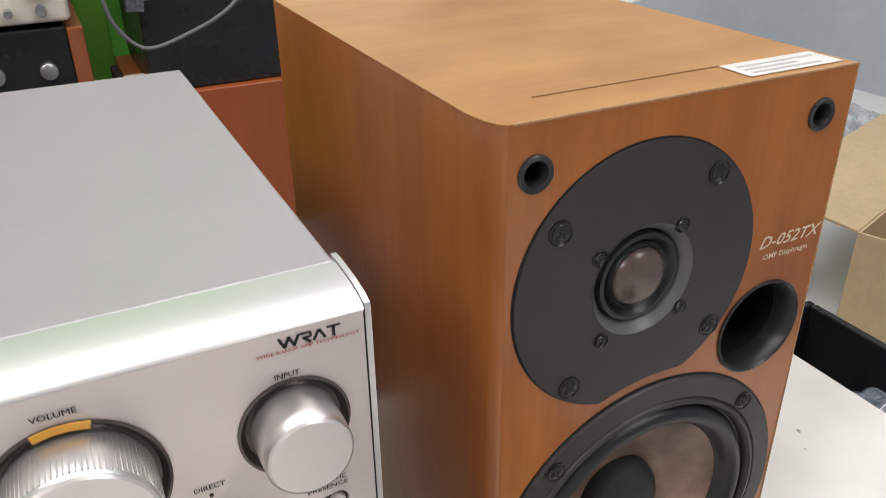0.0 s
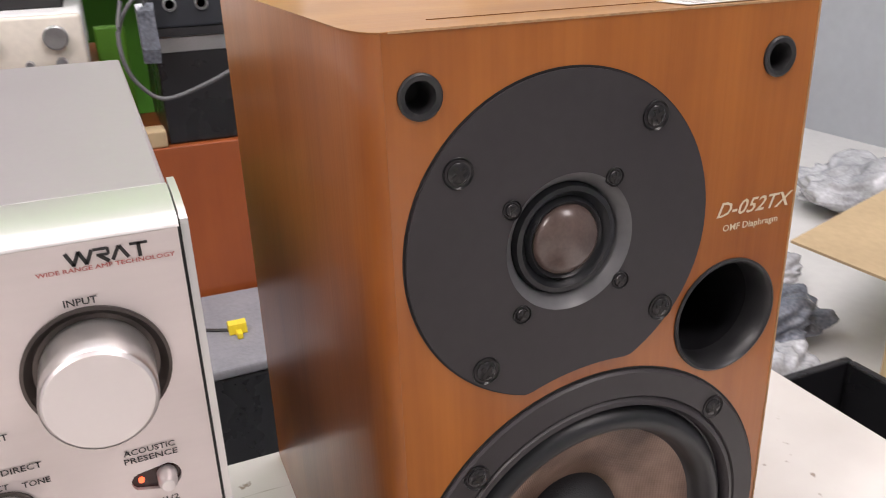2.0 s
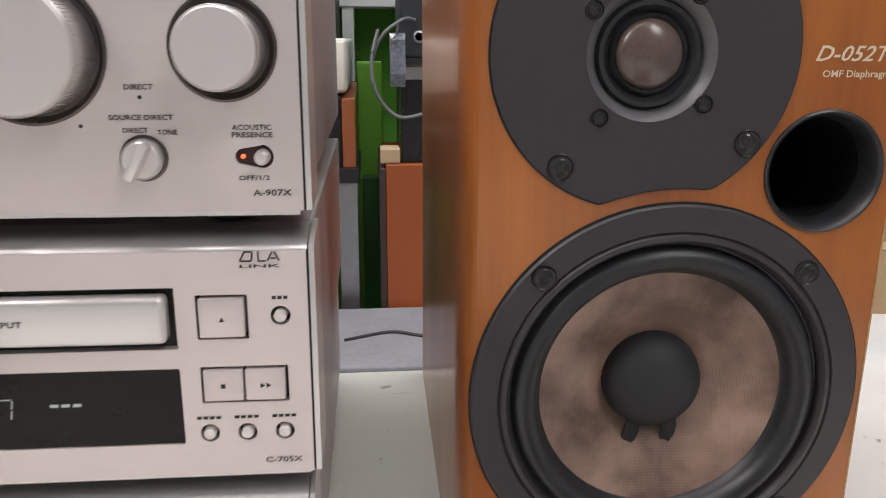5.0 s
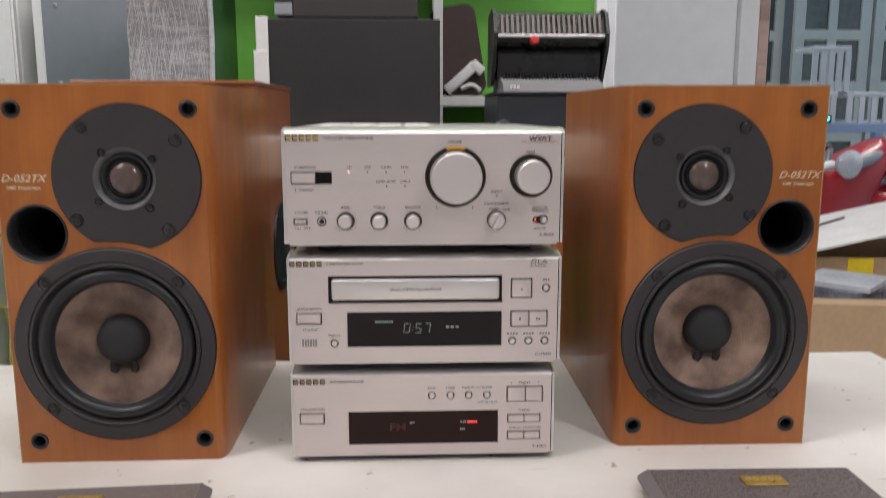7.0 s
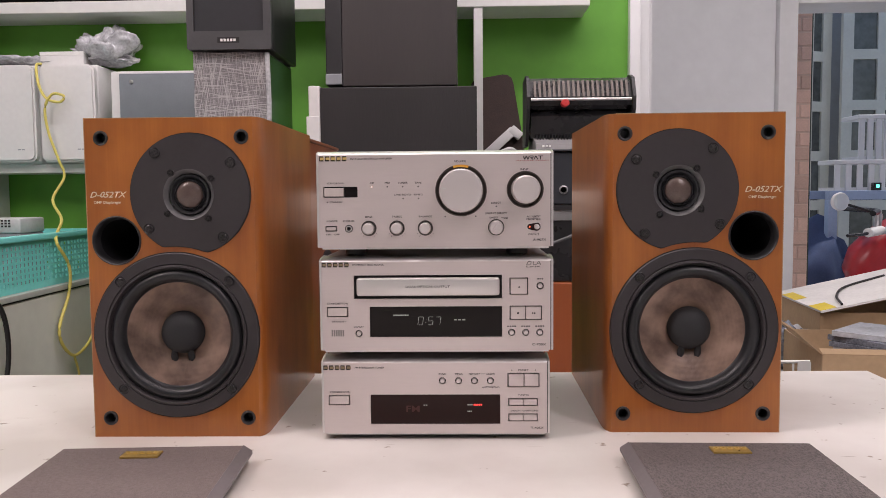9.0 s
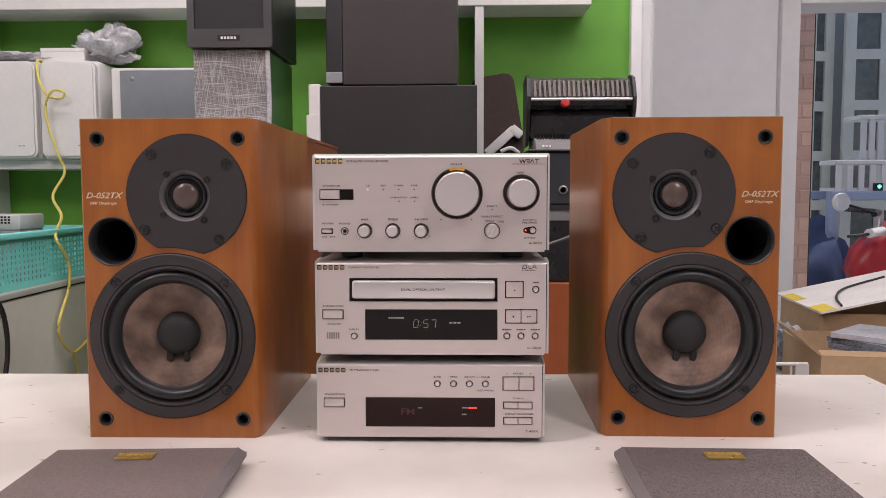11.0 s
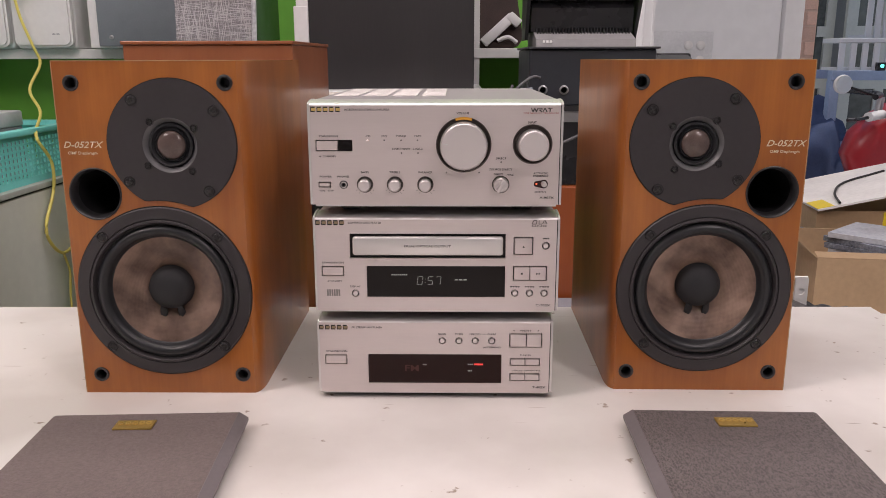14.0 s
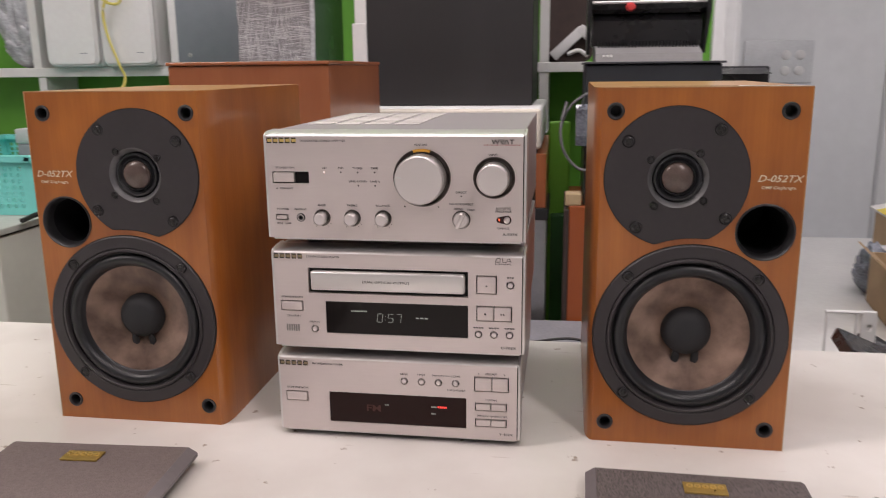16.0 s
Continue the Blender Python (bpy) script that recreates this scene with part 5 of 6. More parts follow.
# boards and bundles in the gap behind the stack
lb = part("lime_board", box(0.100, 0.150, 1.52, 1.55, 0, 0.957, 0.004), lime_board, None)
tagged(lb, "tall lime green board standing behind the bench", "board")
# darker green sheet over the lower part of the lime board
gbd = part("green_lower_sheet", box(0.108, 0.148, 1.470, 1.50, 0.0, 0.74, 0.004), dark_green, None)
tagged(gbd, "dark green sheet in front of the lime board's lower part", "board")
gc = part("grey_cable", tube([(0.140, 1.235, 1.015), (0.130, 1.222, 0.975), (0.131, 1.215, 0.934), (0.147, 1.215, 0.900), (0.178, 1.215, 0.879), (0.236, 1.22, 0.893), (0.293, 1.225, 0.918), (0.336, 1.24, 0.95), (0.36, 1.258, 0.965)], 0.0030, 8, 6), grey_wire, None, "", True)
tagged(gc, "grey cable looped in front of the black component", "cable")
gc2 = part("grey_cable", tube([(0.128, 1.24, 0.955), (0.132, 1.235, 0.975), (0.142, 1.23, 0.999), (0.159, 1.235, 1.018), (0.184, 1.25, 1.032), (0.20, 1.262, 1.03)], 0.0027, 8, 6), grey_wire, None, "", True)
tagged(gc2, "grey cable arching over the lime board to the component", "cable")
pch = thing("cable_pouch", 0.172, 1.246, 0.925, "small torn grey plastic pouch hanging beside the black component", "pouch")
part("pouch", crumple(prism_x([(-0.004, 0.075), (0.004, 0.085), (0.006, 0.02), (0.0, 0.0), (-0.006, 0.02)], -0.012, 0.010), 0.004, 40, 2), bag_grey, pch)
part("tie", tube([(-0.003, 0.0, 0.07), (-0.001, 0.002, 0.09), (0.004, 0.004, 0.108)], 0.0015, 6, 4), grey_wire, pch, "", True)
cs = thing("low_box", 0.18, 0.995, 0, "low black box with a grey cloth top behind the bench", "box")
part("body", box(-0.27, 0.24, 0.0, 0.25, 0.0, 0.530, 0.004), black_gloss, cs)
pad = box(-0.272, 0.242, -0.004, 0.252, 0.5302, 0.548, 0.006, 3)
bmesh.ops.subdivide_edges(pad, edges=pad.edges[:], cuts=3, use_grid_fill=True)
part("cloth_top", crumple(pad, 0.0025, 14, 5), cushion_grey, cs, "wrinkled grey cloth", True)
part("lead", tube([(-0.10, 0.10, 0.549), (-0.03, 0.13, 0.5495), (0.01, 0.115, 0.5495), (0.045, 0.10, 0.549)], 0.0025, 6, 5), black_wire, cs, "", True)
yt = thing("yellow_tag", 0.218, 1.085, 0.549, "small yellow plastic tag on the grey cloth", "tag")
part("tag", prism_x([(0.0, 0.0), (0.003, 0.014), (0.012, 0.018), (0.024, 0.010), (0.026, 0.0)], -0.013, 0.013), tape_yellow, yt)
part("stem", box(-0.004, 0.004, -0.018, -0.0002, 0.0, 0.008, 0.001), tape_yellow, yt)

# ---- left side: cabinet, basket and leads ----
fcab = thing("metal_cabinet", -0.993, 1.0, 0, "grey-green enamelled metal cabinet with a black seam", "cabinet")
part("body", box(-0.75, 0, 0, 0.98, 0.02, 0.758, 0.004), cabinet_green, fcab)
part("top", box(-0.755, 0.004, -0.005, 0.985, 0.7615, 0.775, 0.002), mat("pale_cabinet_top", (0.46, 0.48, 0.44), 0.45), fcab)
part("seam", box(-0.748, 0.002, -0.003, 0.982, 0.7582, 0.7614), gap_black, fcab)
part("plinth", box(-0.73, -0.02, 0.02, 0.96, 0, 0.0198), black_vinyl, fcab)


def basket():
    b = thing("plastic_basket", -1.254, 1.46, 0.7755, "turquoise plastic basket with square perforations, on the cabinet", "basket")
    x0, x1, y0, y1, h = -0.245, 0.245, -0.30, 0.27, 0.118
    part("floor", box(x0 + 0.02, x1 - 0.02, y0 + 0.02, y1 - 0.02, 0, 0.004), turquoise, b)
    rim = box(x1 - 0.016, x1 + 0.012, y0 - 0.012, y1 + 0.012, h, h + 0.014, 0.003)
    box(x0 - 0.012, x0 + 0.016, y0 - 0.012, y1 + 0.012, h, h + 0.014, 0.003, bm=rim)
    box(x0, x1, y0 - 0.012, y0 + 0.016, h + 0.0005, h + 0.0135, bm=rim)
    box(x0, x1, y1 - 0.016, y1 + 0.012, h + 0.0005, h + 0.0135, bm=rim)
    part("rim", rim, turquoise, b, "thick rolled rim", True)

    def wall_grid(length, m):
        rows, pitch = 7, 0.0175
        n = int(length / pitch)
        outer = rect(0, length, 0.0, h)
        holes = [rect(0.012 + k * pitch, 0.012 + k * pitch + 0.0095, 0.016 + r * 0.0138, 0.016 + r * 0.0138 + 0.0085) for k in range(n - 1) for r in range(rows)]
        return merge(bmesh.new(), plate(outer, holes, 0, 0.003), m)
    part("side", wall_grid(y1 - y0, Matrix.Translation((x1, y0, 0)) @ pose(0, 0, 0, 0, 0, 90) @ Matrix.Identity(4)), turquoise, b)
    part("side", wall_grid(y1 - y0, Matrix.Translation((x0, y0, 0)) @ pose(0, 0, 0, 0, 0, 90)), turquoise, b)
    part("side", wall_grid(x1 - x0, Matrix.Translation((x0, y0, 0))), turquoise, b)
    part("side", wall_grid(x1 - x0, Matrix.Translation((x0, y1, 0))), turquoise, b)
    return b


basket()
dv = thing("grey_device", -1.15, 1.42, 0.780, "small grey plastic device with vent dots, in the basket", "device")
part("base", box(-0.085, 0.085, 0.0, 0.11, 0, 0.128, 0.004), plastic_grey, dv)
part("lid", box(-0.087, 0.087, -0.002, 0.112, 0.1282, 0.166, 0.005), mat("light_grey_plastic", (0.50, 0.52, 0.52), 0.4), dv, "light grey lid", True)
for r in range(3):
    for k in range(5):
        part("vent_dot", box(0.02 + k * 0.009, 0.0255 + k * 0.009, -0.0028, -0.0018, 0.144 + r * 0.007, 0.1485 + r * 0.007), gap_black, dv)
part("port", box(-0.02, 0.03, -0.004, -0.0003, 0.104, 0.116, 0.001), gap_black, dv)
yc = part("yellow_cable", tube([(-1.229, 1.860, 1.394), (-1.225, 1.826, 1.382), (-1.213, 1.812, 1.327), (-1.191, 1.812, 1.285), (-1.152, 1.812, 1.275), (-1.140, 1.812, 1.292), (-1.172, 1.808, 1.297), (-1.197, 1.812, 1.257), (-1.191, 1.815, 1.187), (-1.167, 1.820, 1.107), (-1.152, 1.820, 1.057), (-1.127, 1.700, 0.990), (-1.053, 1.600, 0.937), (-0.993, 1.450, 0.890), (-0.978, 1.480, 0.824), (-0.978, 1.475, 0.754), (-0.978, 1.420, 0.675), (-0.978, 1.435, 0.625), (-0.978, 1.490, 0.589), (-0.978, 1.560, 0.603), (-0.978, 1.600, 0.632)], 0.0040, 8, 6), yellow_wire, None, "", True)
tagged(yc, "thin yellow cable hanging from the shelf past the basket", "cable")
yc2 = part("yellow_cable", tube([(-0.978, 1.490, 0.586), (-0.978, 1.510, 0.534), (-0.978, 1.500, 0.474), (-0.973, 1.490, 0.394)], 0.003, 8, 5), yellow_wire, None, "", True)
tagged(yc2, "yellow cable branch hanging on the cabinet side", "cable")
bc = part("black_cable", tube([(-0.978, 1.060, 0.783), (-0.978, 1.130, 0.786), (-0.978, 1.175, 0.755), (-0.978, 1.195, 0.700), (-0.978, 1.195, 0.640), (-0.978, 1.180, 0.580), (-0.978, 1.170, 0.480)], 0.0055, 8, 6), black_wire, None, "", True)
tagged(bc, "black cable hanging down the cabinet side", "cable")

# ---- right side: low bench with cartons and clutter ----
lbn = thing("low_bench", 0, 0, 0, "low white bench crowded with cartons and pouches", "bench")
part("top", box(0.56, 2.1, 0.30, 2.55, 0.453, 0.478, 0.003), shelf_white, lbn)
for x in (0.62, 2.04):
    for y in (0.36, 2.08):
        part("leg", box(x - 0.02, x + 0.02, y - 0.02, y + 0.02, 0, 0.4528), steel, lbn)


def open_carton(x, y, z, w, d, h, m, rz, label, flaps, lid=None):
    c = thing("carton", x, y, z, label, "carton", rz, "cartons")
    t = 0.004
    part("front", box(-w, w, 0, t, 0, h), m, c), part("back", box(-w, w, d - t, d, 0, h), m, c)
    part("side", box(-w, -w + t, t, d - t, 0, h), m, c), part("side", box(w - t, w, t, d - t, 0, h), m, c)
    part("bottom", box(-w, w, t, d - t, 0.0005, t), m, c)
    for side, ang, ln in flaps:
        b = box(-w if side in "fb" else 0, w if side in "fb" else d, 0, ln, -t / 2, t / 2)
        mm = {"f": pose(0, 0, h, 180 - ang, 0, 0), "b": pose(0, d, h, ang, 0, 0), "l": pose(-w, d, h, 0, 0, 0) @ pose(0, 0, 0, 0, 0, -90) @ pose(0, 0, 0, -ang + 180, 0, 0) @ pose(0, 0, 0), "r": pose(w, 0, h, 0, 0, 90) @ pose(0, 0, 0, ang - 180 + 180, 0, 0)}[side]
        part("flap", merge(bmesh.new(), b, mm), lid or m, c, "lifted cardboard flap")
    return c


ca = open_carton(1.117, 1.341, 0.4785, 0.24, 0.36, 0.130, carton, -8, "brown open carton holding disc cases", [("f", 165, 0.03)])
part("flap", merge(bmesh.new(), box(-0.085, 0, 0.004, 0.20, -0.002, 0.002), pose(-0.24, 0, 0.131, 0, 42, 0)), carton, ca, "lifted cardboard flap")
jc = thing("disc_case_stack", 1.09, 1.50, 0.483, "stack of clear plastic disc cases in the open carton", "disc cases", 38)
for q in range(9):
    part("case", merge(bmesh.new(), box(-0.092, 0.092, -0.085, 0.085, 0, 0.0138, 0.001), pose(0.004 * (q % 3), 0.003 * q - 0.01, q * 0.0144 + 0.030, 0, 0, 6 - 5 * (q % 4))), case_clear if q % 3 == 2 else bag_grey, jc)
part("tray_below", box(-0.09, 0.09, -0.08, 0.08, 0, 0.0298), gap_black, jc)
op2 = open_carton(1.31, 1.735, 0.4785, 0.27, 0.36, 0.172, carton, -5, "brown carton with yellow tape under a pale tilted lid", [])
LID = pose(-0.275, 0, 0.174, 0, -13, 0)
part("lid", merge(bmesh.new(), box(0, 0.56, -0.025, 0.40, 0, 0.006), LID), carton_pale, op2, "pale cardboard lid, tilted up")
for x0, x1, y0, y1 in ((0.0, 0.045, -0.022, 0.075), (0.0, 0.035, 0.20, 0.33)):
    part("tape", merge(bmesh.new(), box(x0, x1, y0, y1, 0.0064, 0.0072), LID), tape_yellow, op2, "yellow tape")
part("tape", box(-0.09, -0.02, -0.003, -0.0004, 0.04, 0.170), tape_yellow, op2, "yellow tape")
part("strap", merge(bmesh.new(), tube([(0.06, -0.022, 0.012), (0.09, 0.10, 0.014), (0.16, 0.22, 0.011), (0.30, 0.28, 0.009)], 0.0035, 6, 5), LID), black_wire, op2, "", True)
pc = open_carton(1.35, 0.42, 0.4785, 0.25, 0.32, 0.160, carton_tan, 18, "tan carton with white tape standing beside the bench", [("f", 8, 0.15), ("b", 8, 0.15)])
part("tape", box(-0.10, -0.04, -0.003, -0.0004, 0.05, 0.158), paper_white, pc, "white tape")
bx = thing("black_tray", 0.745, 0.36, 0.4785, "low black plastic tray next to the bench", "tray")
part("floor", box(-0.14, 0.16, 0, 0.26, 0, 0.01), black_gloss, bx)
for a in (box(-0.14, 0.16, 0, 0.012, 0.0102, 0.095, 0.003), box(-0.14, 0.16, 0.248, 0.26, 0.0102, 0.095, 0.003), box(-0.14, -0.128, 0.0122, 0.2478, 0.0102, 0.095, 0.003), box(0.148, 0.16, 0.0122, 0.2478, 0.0102, 0.095, 0.003)):
    part("side", a, black_gloss, bx)
for k, (x, y, z, sx, sy, sz, m) in enumerate(((0.70, 0.76, 0.4785, 0.09, 0.09, 0.06, bag_grey), (1.05, 1.90, 0.4785, 0.065, 0.08, 0.10, bag_plastic), (1.42, 2.34, 0.4785, 0.12, 0.08, 0.11, bag_plastic), (0.97, 1.78, 0.4785, 0.06, 0.06, 0.13, bag_grey), (1.62, 1.20, 0.4785, 0.14, 0.12, 0.09, bag_plastic), (0.97, 0.84, 0.4785, 0.10, 0.09, 0.07, bag_grey), (0.86, 0.72, 0.4785, 0.08, 0.06, 0.06, bag_plastic), (1.08, 0.98, 0.4785, 0.09, 0.08, 0.07, bag_plastic), (0.74, 0.45, 0.489, 0.10, 0.07, 0.06, bag_grey))):
    o = part("pouch", merge(bmesh.new(), rest(crumple(crumple(lump(sx, sy, sz, 0.34, 1.7, 20.0 + k, 5), 0.009, 15, k), 0.002, 45, k)), pose(x, y, z)), m, None, "", "soft")
    tagged(o, "crumpled clear plastic pouch on the low bench" if m is bag_plastic else "crumpled grey plastic pouch on the low bench", "pouch", "plastic pouches")
nc = part("navy_cloth", merge(bmesh.new(), lump(0.09, 0.07, 0.10, 0.4, 1.8, 41.0, 4), pose(1.40, 0.58, 0.643)), navy_cloth, None, "", "soft")
tagged(nc, "folded navy cloth on a carton", "cloth")
wr = thing("wire_rack", 0.572, 0.86, 0.4785, "white wire rack with a punched end plate beside cables", "rack")
for z in (0.02, 0.224):
    part("rail", tube([(-0.020, 0, z), (0.055, 0, z)], 0.003, 8, 2), plastic_white, wr, "", True)
for q in range(2):
    part("upright", tube([(-0.018 + q * 0.045, 0.0, 0.0), (-0.018 + q * 0.045, 0.0, 0.224)], 0.002, 8, 2), plastic_white, wr, "", True)
part("end_plate", plate(rect(0.034, 0.056, 0.165, 0.226, 0.004), [circle(0.045, 0.200, 0.006, 20)], -0.004, 0.0, True), plastic_white, wr, "punched white end plate")
tb = thing("black_tool_case", 0.630, 0.800, 0.4785, "slanted black case with a silver edge on the low bench", "case", -6)
part("body", prism_z([(-0.07, -0.05), (0.09, -0.05), (0.09, 0.06), (-0.07, 0.06)], 0.0, 0.118), black_vinyl, tb)
part("slanted_lid", merge(bmesh.new(), box(-0.075, 0.085, -0.06, 0.05, -0.01, 0.012, 0.003), pose(0.0, 0.005, 0.160, 0, 22, 0)), black_gloss, tb)
part("silver_edge", merge(bmesh.new(), box(-0.07, 0.07, -0.007, 0.007, -0.006, 0.006, 0.002), pose(0.065, -0.066, 0.140, 0, 24, 0)), silver_lip, tb, "silver metal edge")
bbg = thing("black_bag", 0.69, 0.93, 0.4785, "small black pouch bag on the low bench", "bag")
part("body", lump(0.10, 0.07, 0.14, 0.3, 1.4, 51.0, 4), black_vinyl, bbg, "", "soft")
part("strap", tube([(-0.09, -0.05, 0.03), (-0.05, -0.085, 0.08), (0.02, -0.08, 0.12), (0.07, -0.04, 0.14)], 0.006, 8, 5), cushion_grey, bbg, "", True)
wc = part("white_cable", tube([(0.53, 0.69, 0.60), (0.555, 0.70, 0.630), (0.60, 0.71, 0.640), (0.645, 0.71, 0.628), (0.67, 0.71, 0.60), (0.69, 0.70, 0.56), (0.72, 0.70, 0.482)], 0.0035, 8, 6), plastic_white, None, "", True)
tagged(wc, "white cable coiled in front of the black pouch", "cable")

# switch panel on the white wall
sw = thing("switch_panel", 1.018, 3.197, 1.009, "translucent white switch panel with round buttons, on the white wall", "switch panel")
part("panel", box(-0.14, 0.14, -0.012, 0.0, 0.0, 0.175, 0.006), mat("frosted_plastic", (0.66, 0.68, 0.69), 0.3), sw, "", True)
for x in (0.03, 0.085):
    for z in (0.05, 0.115):
        part("switch_button", lathe([(0.020, 0), (0.019, -0.006), (0.014, -0.009), (0, -0.009)], x, -0.012, z, 24), plastic_white, sw, "", True)

# ---- yard seen through the doorway ----
part("wall_white_far", box(2.75, 3.4, 3.2, 3.35, 0, 1.96), white_wall, None, kind="structure")
part("wall_yard_left", box(0.62, 0.66, 3.36, 7.0, 0, 3.2), white_wall, None, kind="structure")
part("wall_yard_right", box(5.6, 5.75, 3.36, 7.0, 0, 3.2), white_wall, None, kind="structure")
pier = part("wall_brick_pier", box(1.797, 1.913, 3.905, 4.1, 0, 2.6), mortar, None, kind="structure")
bme = bpy.data.meshes.new("brick")
bb_ = box(-0.055, 0.055, -0.006, 0.0, 0, 0.066, 0.002, 1)
bb_.to_mesh(bme), bb_.free()
bme.materials.append(brick_mat)
hme = bpy.data.meshes.new("half_brick")
bb_ = box(-0.0255, 0.0255, -0.006, 0.0, 0, 0.066, 0.002, 1)
bb_.to_mesh(hme), bb_.free()
hme.materials.append(brick_mat)
for r in range(33):
    for me_, x in ([(bme, 1.855)] if r % 2 else [(hme, 1.8255), (hme, 1.8845)]):
        o = new("brick", me_)
        o.parent = pier
        o.location = (x, 3.9048, 0.006 + r * 0.077)
# dark green bar added to stand in for the dark gap beside the pier
gp = thing("steel_post", 1.950, 4.0, 0, "dark green upright bar standing in for the gap beside the brick pier", "post")
part("post", box(-0.03, 0.012, 0, 0.05, 0.01, 2.5, 0.004), gap_green, gp)
part("foot_plate", box(-0.06, 0.06, -0.03, 0.09, 0, 0.0098), steel, gp)


def gate_leaf(x, w, rz, label):
    """Tall framed leaf with panes in a grid."""
    gl = thing("folding_gate", x, 6.0, 0.02, label, "gate", rz, "gate leaves")
    H, cols, rows = 2.9, 2, 7
    holes, pw, ph = [], (w - 0.10) / cols, (H - 0.10) / rows
    for c in range(cols):
        for r in range(rows):
            holes.append(rect(0.05 + c * pw + 0.035, 0.05 + (c + 1) * pw - 0.035, 0.05 + r * ph + 0.04, 0.05 + (r + 1) * ph - 0.04))
    part("frame", plate(rect(0, w, 0, H), holes, 0, 0.04, True), gate_grey, gl, "grey painted steel frame")
    for h_ in holes:
        xs, zs = [p[0] for p in h_], [p[1] for p in h_]
        part("pane", box(min(xs), max(xs), 0.020, 0.026, min(zs), max(zs)), dark_glass, gl)
    return gl


gate_leaf(2.62, 0.42, 18, "grey steel folding gate leaf with dark panes, half folded")
gate_leaf(3.05, 0.62, 0, "grey steel gate leaf with dark panes, closed")
gate_leaf(3.70, 0.62, 0, "grey steel gate leaf with dark panes, closed")
gate_leaf(4.35, 0.62, 0, "grey steel gate leaf with dark panes, closed")
part("wall_yard_end", box(0.6, 5.8, 6.9, 7.05, 0, 3.2), mat("dim_render", (0.30, 0.31, 0.31), 0.8), None, kind="structure")

sc = thing("motor_scooter", 2.52, 4.05, 0, "parked red motor scooter with a round mirror, seen through the door", "scooter", 15)
body, rings = bmesh.new(), []
for z, cx, rx, ry in ((0.40, -0.10, 0.10, 0.08), (0.52, -0.14, 0.20, 0.12), (0.66, -0.13, 0.27, 0.15), (0.78, -0.09, 0.27, 0.15), (0.87, -0.03, 0.23, 0.13), (0.93, 0.03, 0.17, 0.10), (0.965, 0.07, 0.09, 0.05)):
    rings.append([body.verts.new((cx + rx * math.cos(2 * math.pi * k / 28), ry * math.sin(2 * math.pi * k / 28) - 0.03 * math.cos(4 * math.pi * k / 28), z + 0.05 * math.cos(2 * math.pi * k / 28))) for k in range(28)])
for a, b in zip(rings, rings[1:]):
    for k in range(28):
        body.faces.new((a[k], a[(k + 1) % 28], b[(k + 1) % 28], b[k]))
body.faces.new(rings[0]), body.faces.new(rings[-1])
part("front_shield", body, red_paint, sc, "red front shield", True)
part("visor", merge(bmesh.new(), lump(0.13, 0.025, 0.075, 0.1, 1.0, 64.0, 3), pose(-0.02, -0.125, 0.845, -18, -20, 0)), plastic_grey, sc, "smoked visor strip", "soft")
part("grip", tube([(-0.37, -0.14, 0.845), (-0.31, -0.12, 0.85), (-0.25, -0.10, 0.855)], 0.028, 12, 4), plastic_white, sc, "pale handlebar grip", True)
part("brake_lever", tube([(-0.50, -0.14, 0.83), (-0.42, -0.14, 0.835), (-0.34, -0.13, 0.845)], 0.010, 8, 4), black_gloss, sc, "", True)
part("rear_body", merge(bmesh.new(), lump(0.42, 0.17, 0.30, 0.12, 1.0, 62.0, 4), pose(0.55, 0.05, 0.45)), red_paint, sc, "", "soft")
part("seat", merge(bmesh.new(), lump(0.34, 0.13, 0.09, 0.1, 1.0, 63.0, 3), pose(0.55, 0.05, 0.745)), black_vinyl, sc, "", "soft")
part("footboard", box(0.05, 0.4, -0.11, 0.16, 0.30, 0.36, 0.02), black_gloss, sc)
for x in (-0.35, 0.78):
    wl = part("wheel", merge(bmesh.new(), lathe([(0.14, -0.03), (0.215, -0.045), (0.235, 0), (0.215, 0.045), (0.14, 0.03), (0.14, -0.03)], 0, 0, 0, 36), pose(x, 0.03, 0.235)), rubber, sc, "", True)
    part("rim", merge(bmesh.new(), lathe([(0, -0.02), (0.14, -0.025), (0.14, 0.025), (0, 0.02)], 0, 0, 0, 24), pose(x, 0.03, 0.235)), steel, wl, "", True)
part("fork", tube([(-0.33, -0.04, 0.24), (-0.24, -0.03, 0.6), (-0.18, 0, 0.95)], 0.022, 10, 4), steel, sc, "", True)
part("handlebar", tube([(-0.36, -0.16, 0.96), (-0.2, 0, 0.97), (-0.20, 0.30, 0.98)], 0.016, 10, 4), black_gloss, sc, "", True)
part("headlamp", lathe([(0.075, 0.03), (0.085, 0), (0.05, -0.03), (0, -0.04)], -0.18, -0.16, 0.86, 28), case_clear, sc, "clear headlamp", True)
mi = part("mirror", lathe([(0, 0.012), (0.052, 0.012), (0.056, 0.0), (0.052, -0.008), (0, -0.009)], -0.475, -0.05, 1.03, 32), plastic_white, sc, "round rear-view mirror", True)
part("mirror_glass", lathe([(0.049, -0.0098), (0, -0.0102)], -0.475, -0.05, 1.03, 32), mirror_glass, mi)
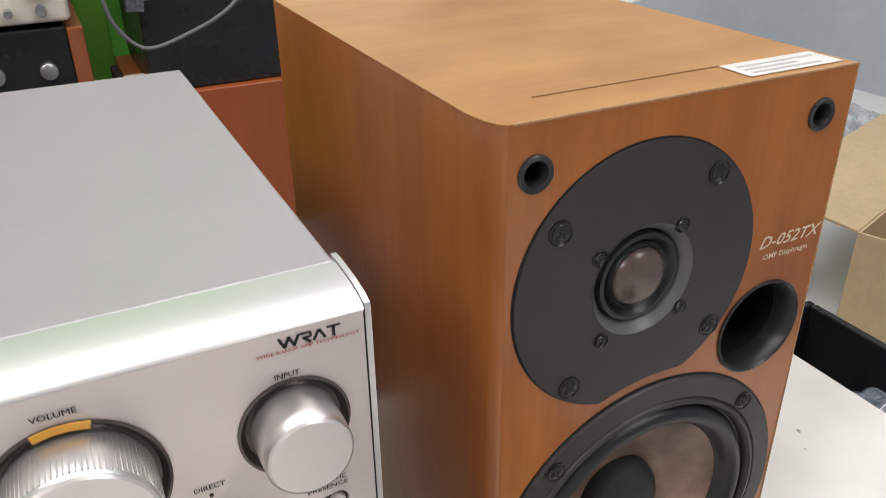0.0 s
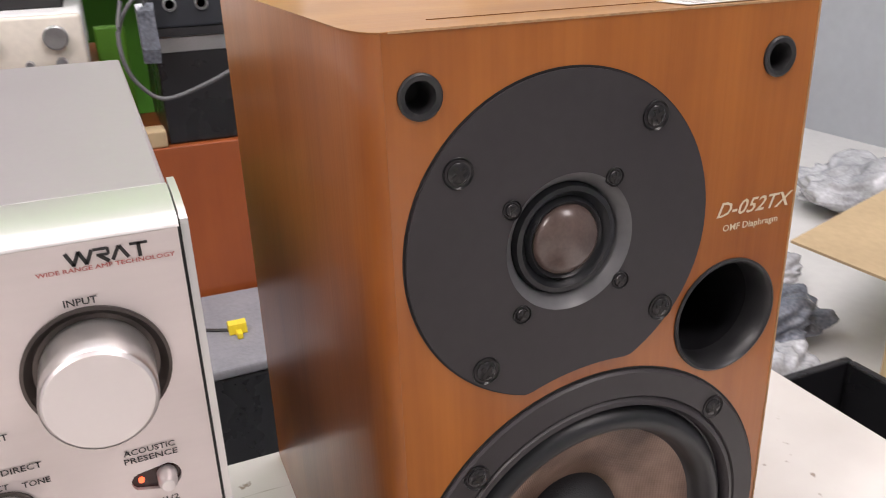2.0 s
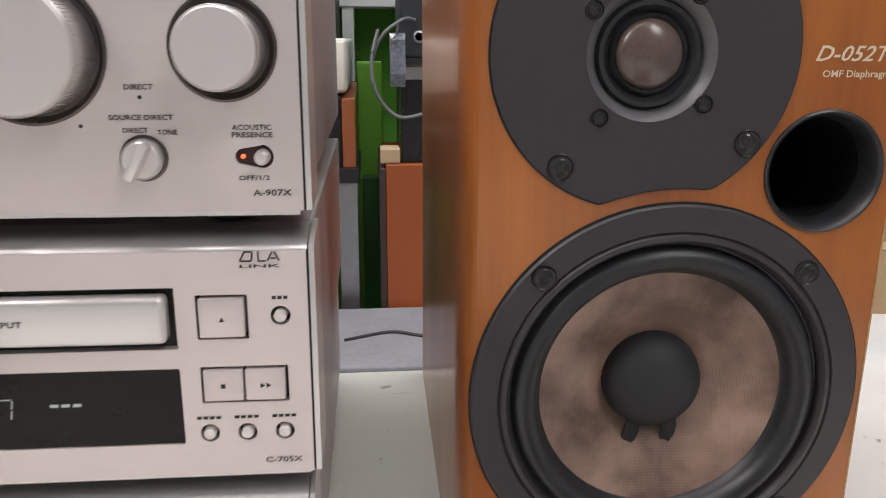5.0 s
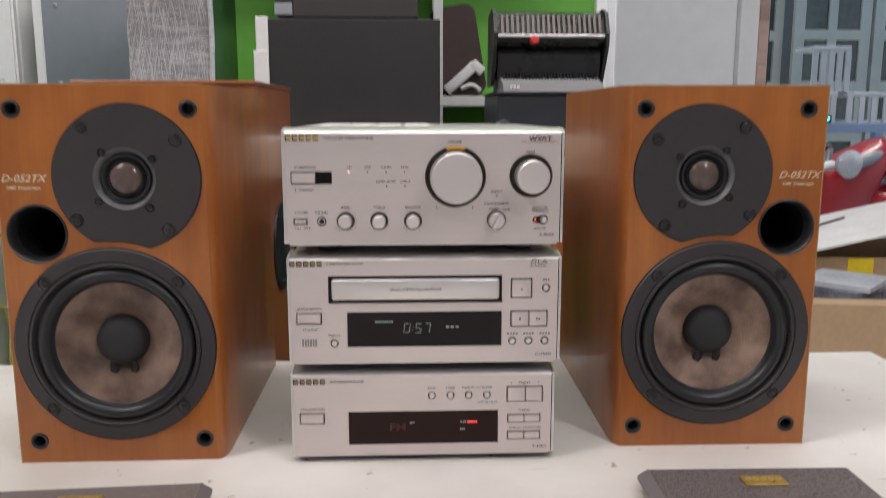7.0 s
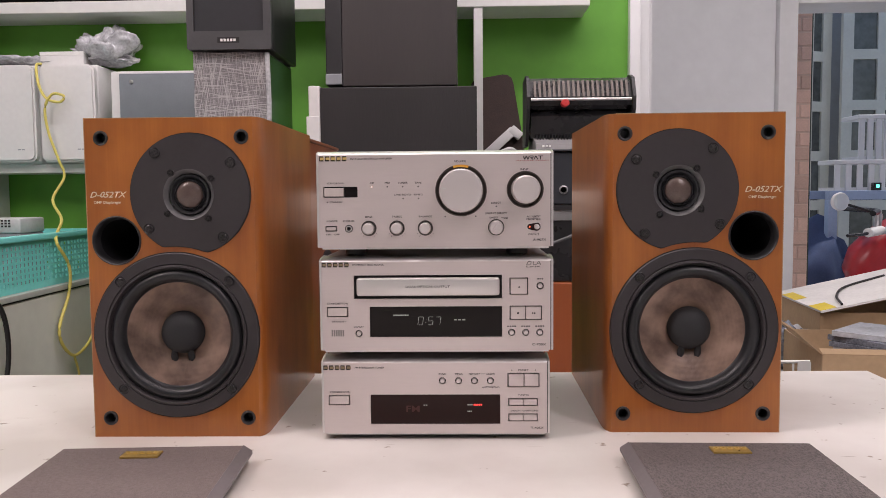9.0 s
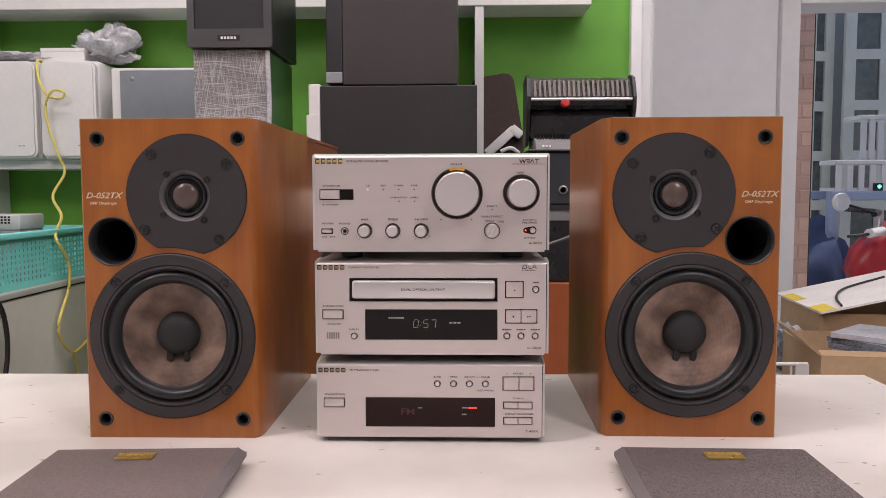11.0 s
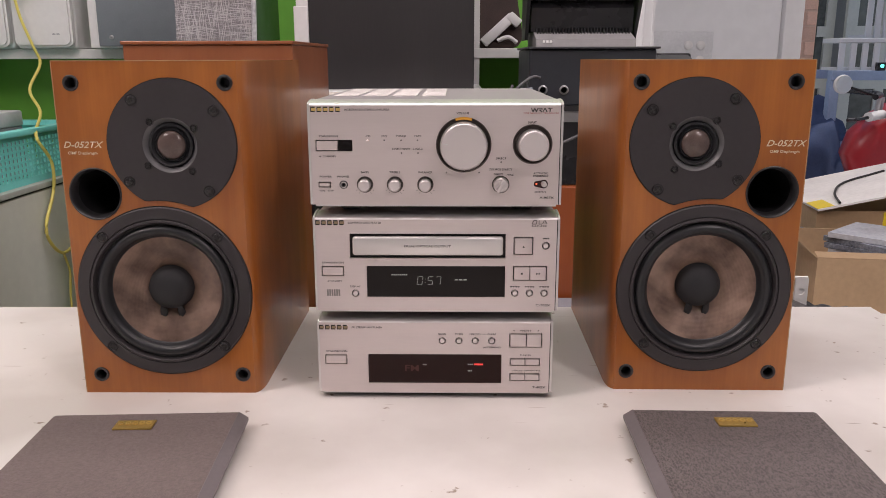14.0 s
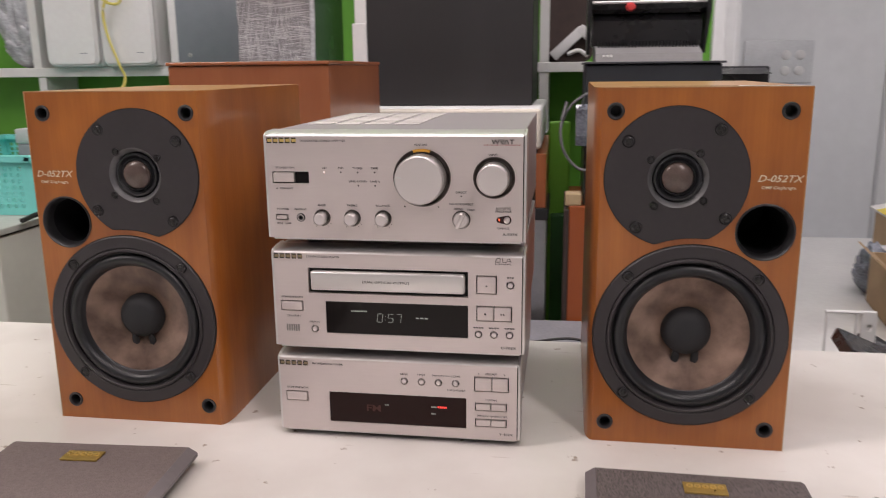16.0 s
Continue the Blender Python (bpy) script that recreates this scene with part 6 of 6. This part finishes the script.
part("mirror_stalk", tube([(-0.32, -0.10, 0.97), (-0.40, -0.07, 1.0), (-0.45, -0.04, 1.02)], 0.008, 8, 4), black_gloss, sc, "", True)

sc.scale = (1, 1, 0.905)
fr = thing("blue_frame_stand", 2.70, 4.75, 0, "pale blue steel stand carrying white plastic racks", "stand")
for x in (-0.28, 0.62):
    for y in (0, 0.45):
        part("leg", box(x - 0.03, x + 0.03, y - 0.03, y + 0.03, 0, 0.93, 0.004), blue_paint, fr)
for y in (-0.005, 0.455):
    part("beam", box(-0.31, 0.65, y - 0.03, y + 0.03, 0.9305, 0.99, 0.004), blue_paint, fr)
part("low_shelf", box(-0.245, 0.585, -0.02, 0.47, 0.50, 0.54), blue_paint, fr)
for k, (x, y, z, w, h) in enumerate(((-0.10, 0.12, 0.9905, 0.16, 0.17), (0.32, 0.12, 0.9905, 0.18, 0.17), (0.02, 0.14, 1.1915, 0.12, 0.26))):
    cr = thing("white_plastic_rack", 2.70 + x, 4.75 + y, z, "white slatted plastic rack on the blue stand", "rack", 0, "white racks")
    for q in range(5):
        part("slat", box(-w + q * w / 2.2, -w + q * w / 2.2 + 0.035, -0.12, -0.105, 0, h), plastic_white, cr)
    part("rim", box(-w - 0.01, w + 0.01, -0.125, 0.12, h + 0.0005, h + 0.03, 0.006), plastic_white, cr)
    part("base", box(-w, w, -0.10, 0.115, 0, 0.02), plastic_white, cr)
lampg = thing("green_indicator", 2.70, 4.735, 0.9905, "small glowing green charger lamp on the blue stand", "charger")
part("case", box(-0.025, 0.025, -0.02, 0.02, 0.0, 0.05, 0.004), black_gloss, lampg)
part("light", lathe([(0.012, 0), (0.010, -0.006), (0, -0.008)], 0, -0.02, 0.028, 16), lit_green, lampg, "green light", True)
nt = part("navy_tarpaulin", merge(bmesh.new(), lump(0.35, 0.30, 0.75, 0.2, 1.3, 71.0, 4), pose(2.30, 4.9, 0)), navy_cloth, None, "", "soft")
tagged(nt, "dark navy tarpaulin heap beside the blue stand", "tarpaulin")
